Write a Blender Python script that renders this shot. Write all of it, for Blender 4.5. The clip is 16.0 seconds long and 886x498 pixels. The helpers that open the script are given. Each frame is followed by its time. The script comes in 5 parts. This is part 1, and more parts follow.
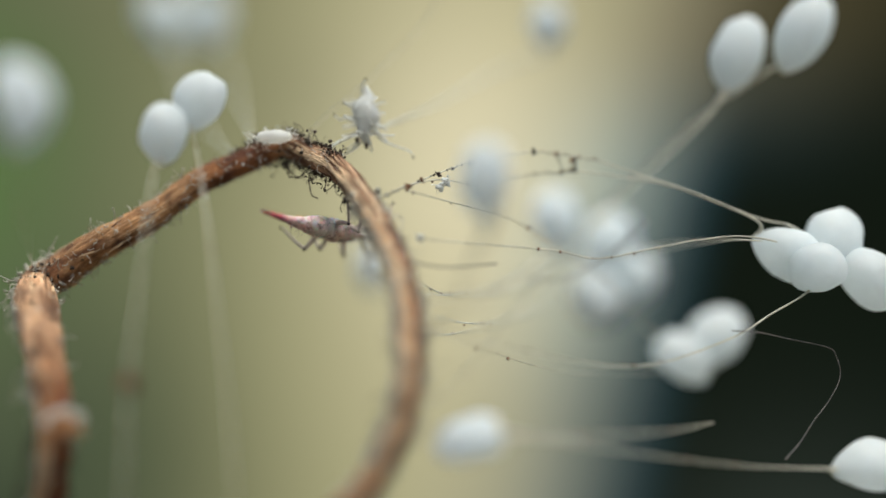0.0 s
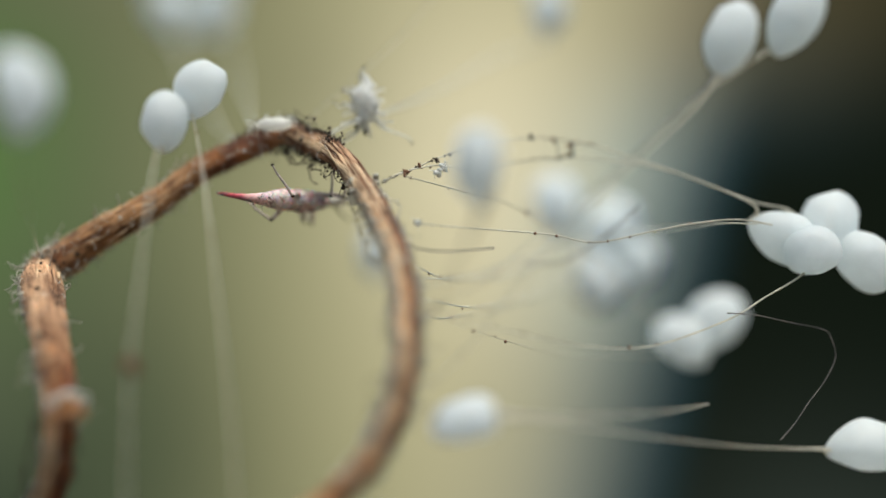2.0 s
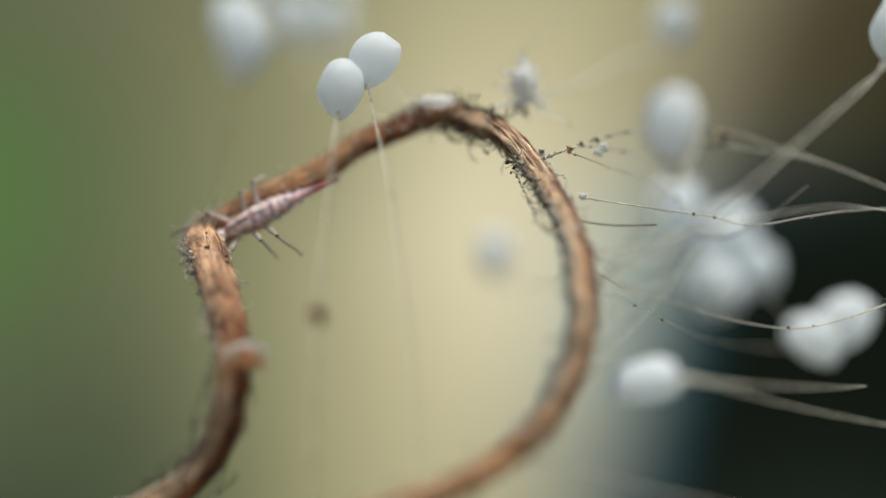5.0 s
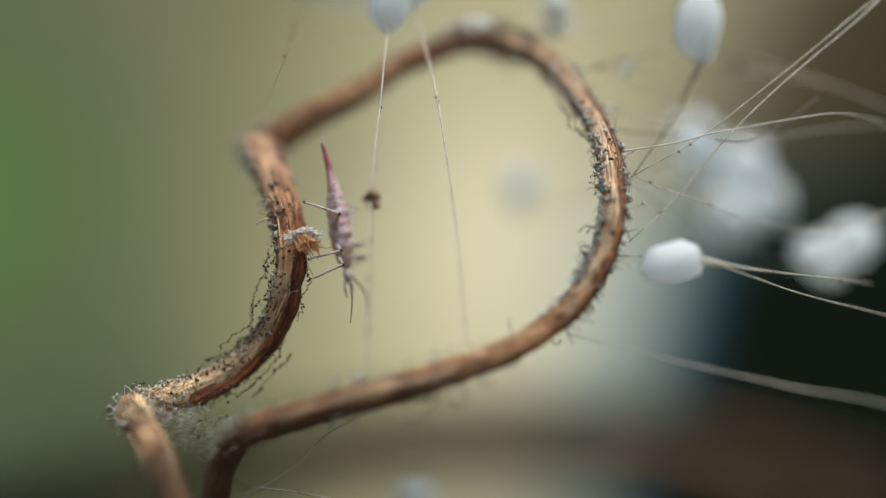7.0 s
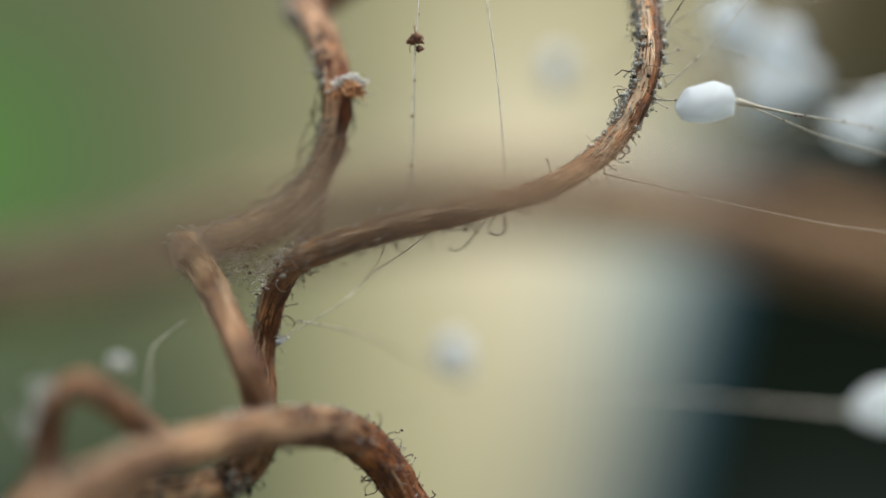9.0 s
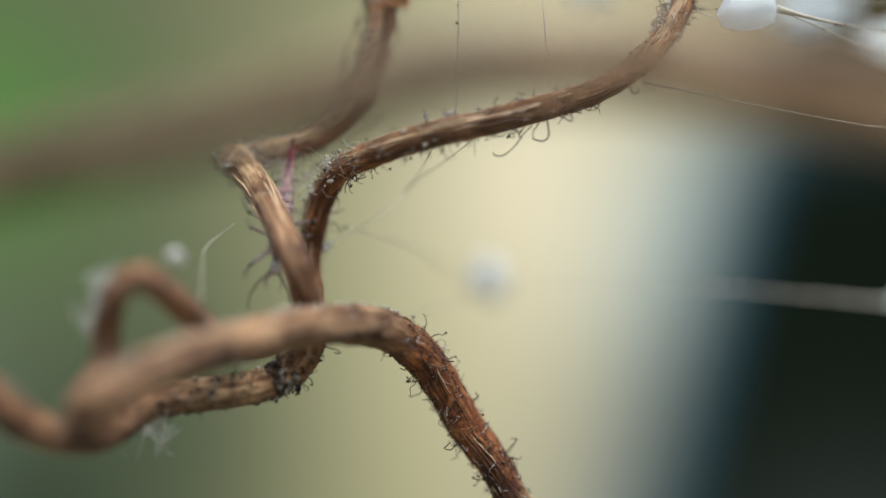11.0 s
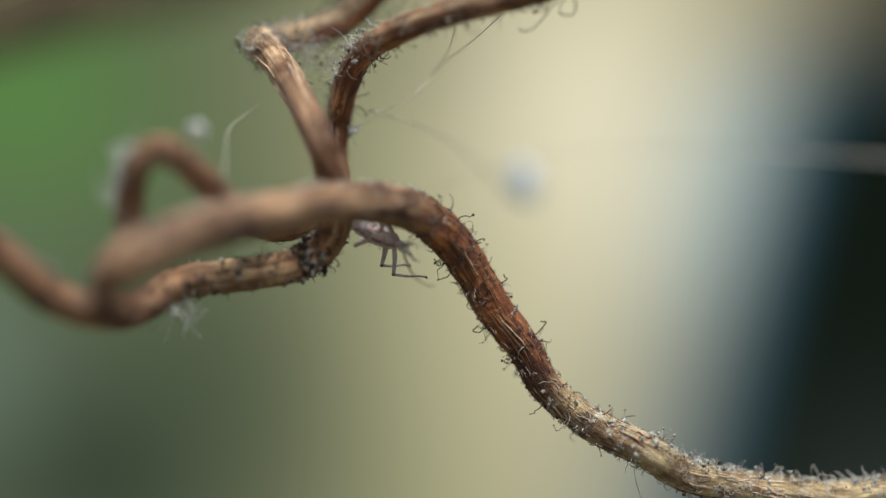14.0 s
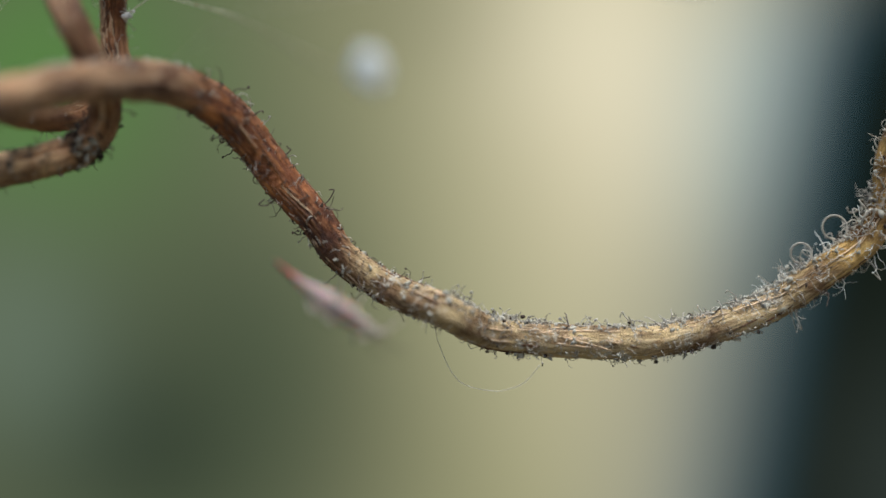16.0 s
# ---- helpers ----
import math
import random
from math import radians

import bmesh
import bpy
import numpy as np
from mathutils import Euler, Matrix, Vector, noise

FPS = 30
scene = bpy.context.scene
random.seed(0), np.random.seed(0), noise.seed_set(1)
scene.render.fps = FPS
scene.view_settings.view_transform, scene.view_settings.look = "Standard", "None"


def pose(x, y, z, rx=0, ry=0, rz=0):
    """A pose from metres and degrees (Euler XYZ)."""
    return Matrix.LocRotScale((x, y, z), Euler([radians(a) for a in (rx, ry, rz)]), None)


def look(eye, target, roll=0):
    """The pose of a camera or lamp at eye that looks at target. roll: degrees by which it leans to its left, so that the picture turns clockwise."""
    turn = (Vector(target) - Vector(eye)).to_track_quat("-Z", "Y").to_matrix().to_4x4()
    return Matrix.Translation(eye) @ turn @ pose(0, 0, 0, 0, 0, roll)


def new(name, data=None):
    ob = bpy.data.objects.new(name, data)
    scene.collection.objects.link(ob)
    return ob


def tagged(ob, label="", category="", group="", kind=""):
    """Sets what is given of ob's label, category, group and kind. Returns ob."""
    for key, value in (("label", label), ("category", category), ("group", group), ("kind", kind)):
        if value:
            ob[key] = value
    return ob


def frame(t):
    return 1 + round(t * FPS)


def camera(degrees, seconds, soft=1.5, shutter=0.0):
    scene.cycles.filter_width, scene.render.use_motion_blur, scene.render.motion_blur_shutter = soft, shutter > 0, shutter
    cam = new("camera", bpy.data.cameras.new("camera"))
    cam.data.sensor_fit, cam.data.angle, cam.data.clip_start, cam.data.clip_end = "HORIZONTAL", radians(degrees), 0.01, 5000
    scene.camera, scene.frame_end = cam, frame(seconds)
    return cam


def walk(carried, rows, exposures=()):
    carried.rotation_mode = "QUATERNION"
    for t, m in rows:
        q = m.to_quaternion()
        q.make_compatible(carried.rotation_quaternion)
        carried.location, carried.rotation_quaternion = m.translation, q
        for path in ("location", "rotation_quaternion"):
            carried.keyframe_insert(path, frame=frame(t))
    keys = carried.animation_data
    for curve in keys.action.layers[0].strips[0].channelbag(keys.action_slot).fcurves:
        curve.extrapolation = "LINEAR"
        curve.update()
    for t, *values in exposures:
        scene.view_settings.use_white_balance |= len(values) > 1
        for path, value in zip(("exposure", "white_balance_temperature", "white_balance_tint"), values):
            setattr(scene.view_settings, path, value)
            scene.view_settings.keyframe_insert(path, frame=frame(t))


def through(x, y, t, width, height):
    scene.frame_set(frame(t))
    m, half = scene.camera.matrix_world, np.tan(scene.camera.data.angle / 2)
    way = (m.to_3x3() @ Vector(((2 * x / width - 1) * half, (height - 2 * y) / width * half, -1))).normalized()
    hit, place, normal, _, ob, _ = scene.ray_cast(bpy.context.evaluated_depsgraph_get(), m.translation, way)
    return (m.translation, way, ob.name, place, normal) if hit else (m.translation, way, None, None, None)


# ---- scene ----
# A dry tendril with stalked insect eggs, seen through a close-up lens. Plans are in millimetres.
MM = 0.001


def mm(p):
    return Vector(p) * MM


# ---- camera ----
cam = camera(42.0, 16.0, soft=1.5)
cam.data.dof.use_dof = True
cam.data.dof.focus_distance = 18.0 * MM
cam.data.dof.aperture_fstop = 20.0
PATH = [
    (0, (2.640, -16.144, 3.575), (3.630, 1.614, 4.291), -2.03),
    (0.5, (2.702, -16.237, 3.527), (3.645, 1.525, 4.186), -2.12),
    (1, (2.797, -16.266, 3.452), (3.640, 1.503, 4.079), -2.25),
    (1.5, (2.900, -16.316, 3.452), (3.644, 1.459, 4.031), -2.34),
    (2, (2.935, -16.404, 3.487), (3.643, 1.373, 4.044), -2.28),
    (2.5, (2.870, -16.473, 3.508), (3.503, 1.305, 4.128), -2.05),
    (3, (2.688, -16.413, 3.571), (3.188, 1.365, 4.301), -1.68),
    (3.5, (2.362, -16.374, 3.720), (2.717, 1.407, 4.481), -1.21),
    (3.7, (2.287, -16.348, 3.758), (2.513, 1.433, 4.545), -1.01),
    (5.8, (-0.390, -16.986, 0.978), (0.557, 0.676, 2.977), 0.16),
    (6, (-0.373, -17.200, 0.908), (0.440, 0.484, 2.772), 0.20),
    (6.5, (-0.448, -17.440, 0.406), (0.338, 0.241, 2.299), 0.25),
    (7, (-0.321, -17.804, 0.054), (0.403, -0.115, 1.907), 0.43),
    (7.5, (-0.332, -18.071, -0.297), (0.319, -0.367, 1.429), 0.57),
    (8, (-0.172, -18.206, -0.708), (0.155, -0.474, 0.813), 0.85),
    (8.5, (-0.161, -18.257, -1.183), (-0.014, -0.503, 0.087), 0.83),
    (9, (-0.469, -18.322, -1.854), (-0.224, -0.567, -0.610), 0.72),
    (9.5, (-0.647, -18.473, -2.325), (-0.434, -0.713, -1.160), 0.63),
    (9.7, (-0.781, -18.623, -2.469), (-0.496, -0.861, -1.331), 0.56),
    (12, (-0.950, -18.559, -3.088), (-1.270, -0.769, -2.591), 0.98),
    (12.5, (-0.864, -18.435, -3.311), (-1.369, -0.647, -2.891), 0.86),
    (13, (-0.769, -18.348, -3.572), (-1.423, -0.563, -3.250), 0.68),
    (13.5, (-0.722, -18.380, -3.953), (-1.426, -0.597, -3.648), 0.38),
    (14, (-0.543, -18.360, -4.137), (-1.284, -0.576, -3.951), 0.36),
    (14.5, (-0.233, -18.449, -4.134), (-0.789, -0.658, -4.136), 0.05),
    (15, (0.950, -18.618, -4.499), (0.129, -0.837, -4.581), -1.18),
    (15.5, (2.353, -18.378, -5.197), (1.151, -0.619, -5.301), -2.99),
    (16, (3.344, -17.873, -5.562), (1.941, -0.137, -6.135), -4.73),
]

walk(cam, [(t, look(mm(eye), mm(target), roll)) for t, eye, target, roll in PATH], [(0.0, -0.05, 6520, 1.5), (4.0, -0.07, 6540, 2.5), (6.0, -0.07, 6420, 3.5), (9.5, 0.06, 6270, 4.5), (12.0, 0.18, 6180, 5.5), (13.0, 0.16, 6160, 5.5), (14.0, 0.06, 6160, 5.0), (16.0, 0.02, 6160, 5.5)])

# ---- light: a bright overcast day ----
SUN_UP, SUN_TURN = 73.0, 140.0
world = bpy.data.worlds.new("overcast_sky")
scene.world = world
world.use_nodes = True
sky = world.node_tree.nodes.new("ShaderNodeTexSky")
sky.sky_type, sky.sun_disc = "NISHITA", False
sky.sun_elevation, sky.sun_rotation = radians(SUN_UP), radians(SUN_TURN)
sky.dust_density, sky.air_density = 4.0, 0.8
world.node_tree.links.new(sky.outputs[0], world.node_tree.nodes["Background"].inputs[0])
world.node_tree.nodes["Background"].inputs[1].default_value = 0.115
sun = new("sun", bpy.data.lights.new("sun", "SUN"))
sun.data.energy, sun.data.angle, sun.data.color = 3.55, radians(36), (1.0, 0.97, 0.93)
a, e = radians(SUN_TURN), radians(SUN_UP)
sun.matrix_world = look((math.sin(a) * math.cos(e), math.cos(a) * math.cos(e), math.sin(e)), (0, 0, 0))


# ---- materials ----
def material(name):
    m = bpy.data.materials.new(name)
    m.use_nodes = True
    nt = m.node_tree
    return m, nt, nt.nodes["Principled BSDF"]


def node(nt, kind, **values):
    n = nt.nodes.new(kind)
    for key, value in values.items():
        n.inputs[key].default_value = value
    return n


def ramp(nt, source, stops):
    r = nt.nodes.new("ShaderNodeValToRGB")
    while len(r.color_ramp.elements) < len(stops):
        r.color_ramp.elements.new(0.5)
    for el, (at, c) in zip(r.color_ramp.elements, stops):
        el.position, el.color = at, (*c, 1)
    nt.links.new(source, r.inputs[0])
    return r.outputs[0]


def mixed(nt, fac, a, b, mode="MIX"):
    m = nt.nodes.new("ShaderNodeMix")
    m.data_type, m.blend_type = "RGBA", mode
    for socket, value in ((m.inputs[0], fac), (m.inputs[6], a), (m.inputs[7], b)):
        if isinstance(value, (int, float)):
            socket.default_value = value
        elif isinstance(value, tuple):
            socket.default_value = (*value, 1)
        else:
            nt.links.new(value, socket)
    return m.outputs[2]


def bumped(nt, bsdf, height, strength, distance):
    b = node(nt, "ShaderNodeBump", Strength=strength, Distance=distance)
    nt.links.new(height, b.inputs["Height"])
    nt.links.new(b.outputs[0], bsdf.inputs["Normal"])


def bark_material(name):
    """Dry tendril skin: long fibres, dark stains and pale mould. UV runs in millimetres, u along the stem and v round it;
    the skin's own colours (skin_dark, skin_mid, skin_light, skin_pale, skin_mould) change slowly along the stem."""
    m, nt, bsdf = material(name)
    uv = nt.nodes.new("ShaderNodeUVMap")

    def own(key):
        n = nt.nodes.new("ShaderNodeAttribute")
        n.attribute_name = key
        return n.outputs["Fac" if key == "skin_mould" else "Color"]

    def stretched(along, round_it, **values):
        mp = nt.nodes.new("ShaderNodeMapping")
        mp.inputs["Scale"].default_value = (along, round_it, 1.0)
        nt.links.new(uv.outputs[0], mp.inputs[0])
        n = node(nt, "ShaderNodeTexNoise", Scale=1.0, **values)
        nt.links.new(mp.outputs[0], n.inputs[0])
        return n.outputs[0]

    def between(source, low, high):
        n = nt.nodes.new("ShaderNodeMapRange")
        nt.links.new(source, n.inputs[0])
        n.inputs[1].default_value, n.inputs[2].default_value = low, high
        return n.outputs[0]

    fibre = stretched(1.4, 13.0, Detail=7.0, Roughness=0.7, Distortion=0.6)
    band = stretched(0.8, 3.2, Detail=3.0, Roughness=0.6, Distortion=0.8)
    at = nt.nodes.new("ShaderNodeTexCoord")
    stain = node(nt, "ShaderNodeTexNoise", Scale=1700.0, Detail=6.0, Roughness=0.62)
    mould = node(nt, "ShaderNodeTexNoise", Scale=3600.0, Detail=6.0, Roughness=0.75)
    for n in (stain, mould):
        nt.links.new(at.outputs["Object"], n.inputs[0])
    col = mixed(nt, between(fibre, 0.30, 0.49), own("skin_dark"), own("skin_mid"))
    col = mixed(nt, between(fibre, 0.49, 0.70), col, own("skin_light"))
    stained = ramp(nt, stain.outputs[0], [(0.36, (0.38, 0.26, 0.18)), (0.50, (1.0, 0.93, 0.86)), (0.66, (1.35, 1.24, 1.12))])
    col = mixed(nt, 1.0, col, stained, "MULTIPLY")
    col = mixed(nt, 1.0, col, ramp(nt, band, [(0.36, (0.50, 0.36, 0.25)), (0.50, (1.02, 0.97, 0.92)), (0.64, (1.28, 1.24, 1.18))]), "MULTIPLY")
    spread = nt.nodes.new("ShaderNodeMath")
    spread.operation = "ADD"
    nt.links.new(mould.outputs[0], spread.inputs[0])
    nt.links.new(own("skin_mould"), spread.inputs[1])
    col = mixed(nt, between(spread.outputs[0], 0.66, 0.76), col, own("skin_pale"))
    nt.links.new(col, bsdf.inputs["Base Color"])
    bsdf.inputs["Roughness"].default_value = 0.62
    bsdf.inputs["Sheen Weight"].default_value = 0.04
    bsdf.inputs["Sheen Roughness"].default_value = 0.4
    total = nt.nodes.new("ShaderNodeMath")
    total.operation = "ADD"
    nt.links.new(fibre, total.inputs[0])
    nt.links.new(mould.outputs[0], total.inputs[1])
    bumped(nt, bsdf, total.outputs[0], 0.9, 0.075 * MM)
    return m


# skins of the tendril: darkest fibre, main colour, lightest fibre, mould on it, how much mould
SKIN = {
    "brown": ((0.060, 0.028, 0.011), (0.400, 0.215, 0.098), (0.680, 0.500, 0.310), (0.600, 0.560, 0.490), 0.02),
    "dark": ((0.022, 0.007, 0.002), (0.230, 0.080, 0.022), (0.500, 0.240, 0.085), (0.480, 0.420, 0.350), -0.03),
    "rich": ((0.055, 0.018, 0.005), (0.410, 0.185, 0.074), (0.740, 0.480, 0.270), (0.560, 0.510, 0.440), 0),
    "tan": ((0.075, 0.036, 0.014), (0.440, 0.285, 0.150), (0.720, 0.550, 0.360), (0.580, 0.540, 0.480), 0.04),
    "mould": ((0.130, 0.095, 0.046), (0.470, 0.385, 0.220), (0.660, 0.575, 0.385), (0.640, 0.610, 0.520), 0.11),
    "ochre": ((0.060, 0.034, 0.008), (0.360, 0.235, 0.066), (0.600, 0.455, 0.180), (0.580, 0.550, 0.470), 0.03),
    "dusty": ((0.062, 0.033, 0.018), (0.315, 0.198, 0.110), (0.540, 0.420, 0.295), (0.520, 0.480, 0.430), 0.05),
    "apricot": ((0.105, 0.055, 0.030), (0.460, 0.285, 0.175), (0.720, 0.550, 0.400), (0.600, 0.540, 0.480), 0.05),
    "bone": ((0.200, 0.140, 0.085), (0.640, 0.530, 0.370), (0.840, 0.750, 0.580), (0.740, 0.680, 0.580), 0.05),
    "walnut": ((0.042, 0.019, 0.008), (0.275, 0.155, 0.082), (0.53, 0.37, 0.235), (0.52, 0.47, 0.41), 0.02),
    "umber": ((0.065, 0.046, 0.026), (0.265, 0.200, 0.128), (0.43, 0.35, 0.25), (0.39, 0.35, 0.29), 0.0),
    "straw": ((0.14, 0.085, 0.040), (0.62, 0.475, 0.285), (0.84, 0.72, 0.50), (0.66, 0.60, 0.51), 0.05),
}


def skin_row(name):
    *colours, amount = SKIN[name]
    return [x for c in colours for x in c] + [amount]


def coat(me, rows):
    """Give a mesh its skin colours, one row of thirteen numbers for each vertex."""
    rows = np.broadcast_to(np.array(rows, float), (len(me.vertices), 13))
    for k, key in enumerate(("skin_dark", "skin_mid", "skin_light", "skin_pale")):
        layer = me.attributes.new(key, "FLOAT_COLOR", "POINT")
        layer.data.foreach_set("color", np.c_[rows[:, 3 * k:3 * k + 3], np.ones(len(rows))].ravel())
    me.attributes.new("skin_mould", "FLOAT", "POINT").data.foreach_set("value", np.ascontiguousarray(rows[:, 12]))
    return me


def plain_material(name, col, rough=0.6, vary=0.25, scale=4000.0, see_through=0.0, shine=0.5, glow_under=0.0):
    """One colour with a fine uneven tone; see_through lets light pass as through silk."""
    m, nt, bsdf = material(name)
    at = nt.nodes.new("ShaderNodeTexCoord")
    n = node(nt, "ShaderNodeTexNoise", Scale=scale, Detail=4.0, Roughness=0.6)
    nt.links.new(at.outputs["Object"], n.inputs[0])
    low, high = (tuple(min(1.0, c * k) for c in col) for k in (1 - vary, 1 + vary))
    nt.links.new(ramp(nt, n.outputs[0], [(0.3, low), (0.7, high)]), bsdf.inputs["Base Color"])
    bsdf.inputs["Roughness"].default_value = rough
    bsdf.inputs["Specular IOR Level"].default_value = shine
    bsdf.inputs["Transmission Weight"].default_value = see_through
    if glow_under:
        bsdf.inputs["Subsurface Weight"].default_value = glow_under
        bsdf.inputs["Subsurface Radius"].default_value = (1.0, 0.9, 0.8)
        bsdf.inputs["Subsurface Scale"].default_value = 0.9 * MM
    bumped(nt, bsdf, n.outputs[0], 0.4, 0.012 * MM)
    return m


def shell_material(name, col, through, deep=0.6):
    """Chalky white shell, thin enough that light passes through and fills its shaded side."""
    m, nt, bsdf = material(name)
    at = nt.nodes.new("ShaderNodeTexCoord")
    n = node(nt, "ShaderNodeTexNoise", Scale=3200.0, Detail=5.0, Roughness=0.6)
    nt.links.new(at.outputs["Object"], n.inputs[0])
    tone = ramp(nt, n.outputs[0], [(0.3, tuple(c * 0.94 for c in col)), (0.7, col)])
    nt.links.new(tone, bsdf.inputs["Base Color"])
    bsdf.inputs["Roughness"].default_value = 0.5
    if deep:
        bsdf.inputs["Subsurface Weight"].default_value = 1.0
        bsdf.inputs["Subsurface Radius"].default_value = (1.0, 0.95, 0.9)
        bsdf.inputs["Subsurface Scale"].default_value = deep * MM
    bumped(nt, bsdf, n.outputs[0], 0.4, 0.012 * MM)
    passed, mix = nt.nodes.new("ShaderNodeBsdfTranslucent"), nt.nodes.new("ShaderNodeMixShader")
    nt.links.new(tone, passed.inputs[0])
    mix.inputs[0].default_value = through
    nt.links.new(bsdf.outputs[0], mix.inputs[1])
    nt.links.new(passed.outputs[0], mix.inputs[2])
    nt.links.new(mix.outputs[0], nt.nodes["Material Output"].inputs[0])
    return m


BARK = bark_material("dry_tendril")
CRUST = plain_material("grey_mould", (0.50, 0.48, 0.41), rough=0.9, vary=0.35, scale=9000.0)
SHELL = shell_material("egg_shell", (0.93, 0.98, 1.0), 0.55)
SHELL_PALE = shell_material("thin_shell", (0.90, 0.965, 1.0), 0.4)
SILK = plain_material("silk", (0.74, 0.70, 0.58), rough=0.3, vary=0.25, see_through=0.3)
SILK_WHITE = plain_material("white_silk", (0.82, 0.82, 0.74), rough=0.35, vary=0.15, see_through=0.25)
SILK_DARK = plain_material("dark_silk", (0.14, 0.12, 0.11), rough=0.4, vary=0.4)
SPECK = plain_material("dark_speck", (0.060, 0.044, 0.034), rough=0.8, vary=0.5, shine=0.25)
TUFT_TAN = plain_material("tan_crumb", (0.58, 0.30, 0.14), rough=0.8, vary=0.4)
RUST = plain_material("rusty_crumb", (0.20, 0.10, 0.055), rough=0.8, vary=0.4)
FLUFF = shell_material("white_fluff", (0.96, 0.96, 0.93), 0.45, deep=0)
HUSK = shell_material("husk_skin", (0.98, 0.97, 0.93), 0.5, deep=0.4)
HAIR_PALE = plain_material("pale_hair", (0.52, 0.48, 0.41), rough=0.5, vary=0.3, see_through=0.2)
HAIR_DARK = plain_material("dark_hair", (0.12, 0.092, 0.075), rough=0.75, vary=0.4, shine=0.25)
FIBRE = plain_material("straw_fibre", (0.66, 0.47, 0.29), rough=0.45, vary=0.45, scale=2500.0)
FIBRE_DARK = plain_material("dark_fibre", (0.13, 0.052, 0.018), rough=0.5, vary=0.5, scale=2500.0)
DROP = plain_material("water_drop", (0.95, 0.95, 0.95), rough=0.03, vary=0.0, see_through=1.0)
PURPLE = plain_material("larva_skin", (0.60, 0.47, 0.46), rough=0.4, vary=0.45, scale=9000.0, glow_under=0.2)
LEG = plain_material("larva_leg", (0.54, 0.45, 0.42), rough=0.4, vary=0.5, scale=9000.0, see_through=0.2)
PALE_LARVA = plain_material("larva_head", (0.74, 0.67, 0.62), rough=0.35, vary=0.35, scale=9000.0, see_through=0.1)


# the backdrop is laid out on a plan 168 mm from the lens and stands 3.6 times as far
FAR = 3.6 * MM


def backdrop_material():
    """Far garden out of focus: green leaves, a sunlit tan wall and a deep shadow, glowing as the day does; light and
    shade are painted as emission.
    """
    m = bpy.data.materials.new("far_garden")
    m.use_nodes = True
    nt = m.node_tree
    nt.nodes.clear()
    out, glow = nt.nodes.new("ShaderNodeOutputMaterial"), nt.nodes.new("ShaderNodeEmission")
    at, split = nt.nodes.new("ShaderNodeTexCoord"), nt.nodes.new("ShaderNodeSeparateXYZ")
    nt.links.new(at.outputs["Object"], split.inputs[0])
    x, z = split.outputs[0], split.outputs[1]

    def step(source, low, high):
        s = nt.nodes.new("ShaderNodeMapRange")
        s.interpolation_type = "SMOOTHSTEP"
        nt.links.new(source, s.inputs[0])
        s.inputs[1].default_value, s.inputs[2].default_value = low * FAR, high * FAR
        return s.outputs[0]

    def spot(cx, cz, rx, rz):
        mp = nt.nodes.new("ShaderNodeMapping")
        mp.vector_type = "TEXTURE"
        mp.inputs[1].default_value, mp.inputs[3].default_value = (cx * FAR, cz * FAR, 0), (rx * FAR, rz * FAR, 1)
        nt.links.new(at.outputs["Object"], mp.inputs[0])
        g = nt.nodes.new("ShaderNodeTexGradient")
        g.gradient_type = "QUADRATIC_SPHERE"
        nt.links.new(mp.outputs[0], g.inputs[0])
        return g.outputs["Fac"]

    def maths(kind, *values):
        n = nt.nodes.new("ShaderNodeMath")
        n.operation = kind
        for k, value in enumerate(values):
            if isinstance(value, float):
                n.inputs[k].default_value = value
            else:
                nt.links.new(value, n.inputs[k])
        return n.outputs[0]

    # the painted shadow's edge leans, more so above
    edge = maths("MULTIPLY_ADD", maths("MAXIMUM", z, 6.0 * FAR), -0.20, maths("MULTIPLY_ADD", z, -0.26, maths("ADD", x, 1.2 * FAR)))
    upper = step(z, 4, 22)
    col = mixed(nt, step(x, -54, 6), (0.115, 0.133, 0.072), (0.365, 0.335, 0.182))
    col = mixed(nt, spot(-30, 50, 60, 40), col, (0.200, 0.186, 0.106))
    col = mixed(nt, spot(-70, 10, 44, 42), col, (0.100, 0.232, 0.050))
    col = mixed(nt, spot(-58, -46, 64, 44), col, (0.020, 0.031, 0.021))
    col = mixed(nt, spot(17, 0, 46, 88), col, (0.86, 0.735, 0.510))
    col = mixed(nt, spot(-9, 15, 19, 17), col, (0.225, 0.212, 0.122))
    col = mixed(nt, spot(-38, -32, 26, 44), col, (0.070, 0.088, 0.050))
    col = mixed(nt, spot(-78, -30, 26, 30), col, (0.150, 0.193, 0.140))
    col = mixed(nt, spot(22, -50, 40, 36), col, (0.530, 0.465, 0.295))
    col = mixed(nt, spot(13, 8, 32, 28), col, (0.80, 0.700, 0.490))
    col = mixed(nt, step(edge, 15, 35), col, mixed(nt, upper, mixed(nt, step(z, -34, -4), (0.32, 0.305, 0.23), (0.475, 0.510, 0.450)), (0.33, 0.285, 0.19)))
    # lens colour fringe painted along the shadow's edge: bluish, brown higher up
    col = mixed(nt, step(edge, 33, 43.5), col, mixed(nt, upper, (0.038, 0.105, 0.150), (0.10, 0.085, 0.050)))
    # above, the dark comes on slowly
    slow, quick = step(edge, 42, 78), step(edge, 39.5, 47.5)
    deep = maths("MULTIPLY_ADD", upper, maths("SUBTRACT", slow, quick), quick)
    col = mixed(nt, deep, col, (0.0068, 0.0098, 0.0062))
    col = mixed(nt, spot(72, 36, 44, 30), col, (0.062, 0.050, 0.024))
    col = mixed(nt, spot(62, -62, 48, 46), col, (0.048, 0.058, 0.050))
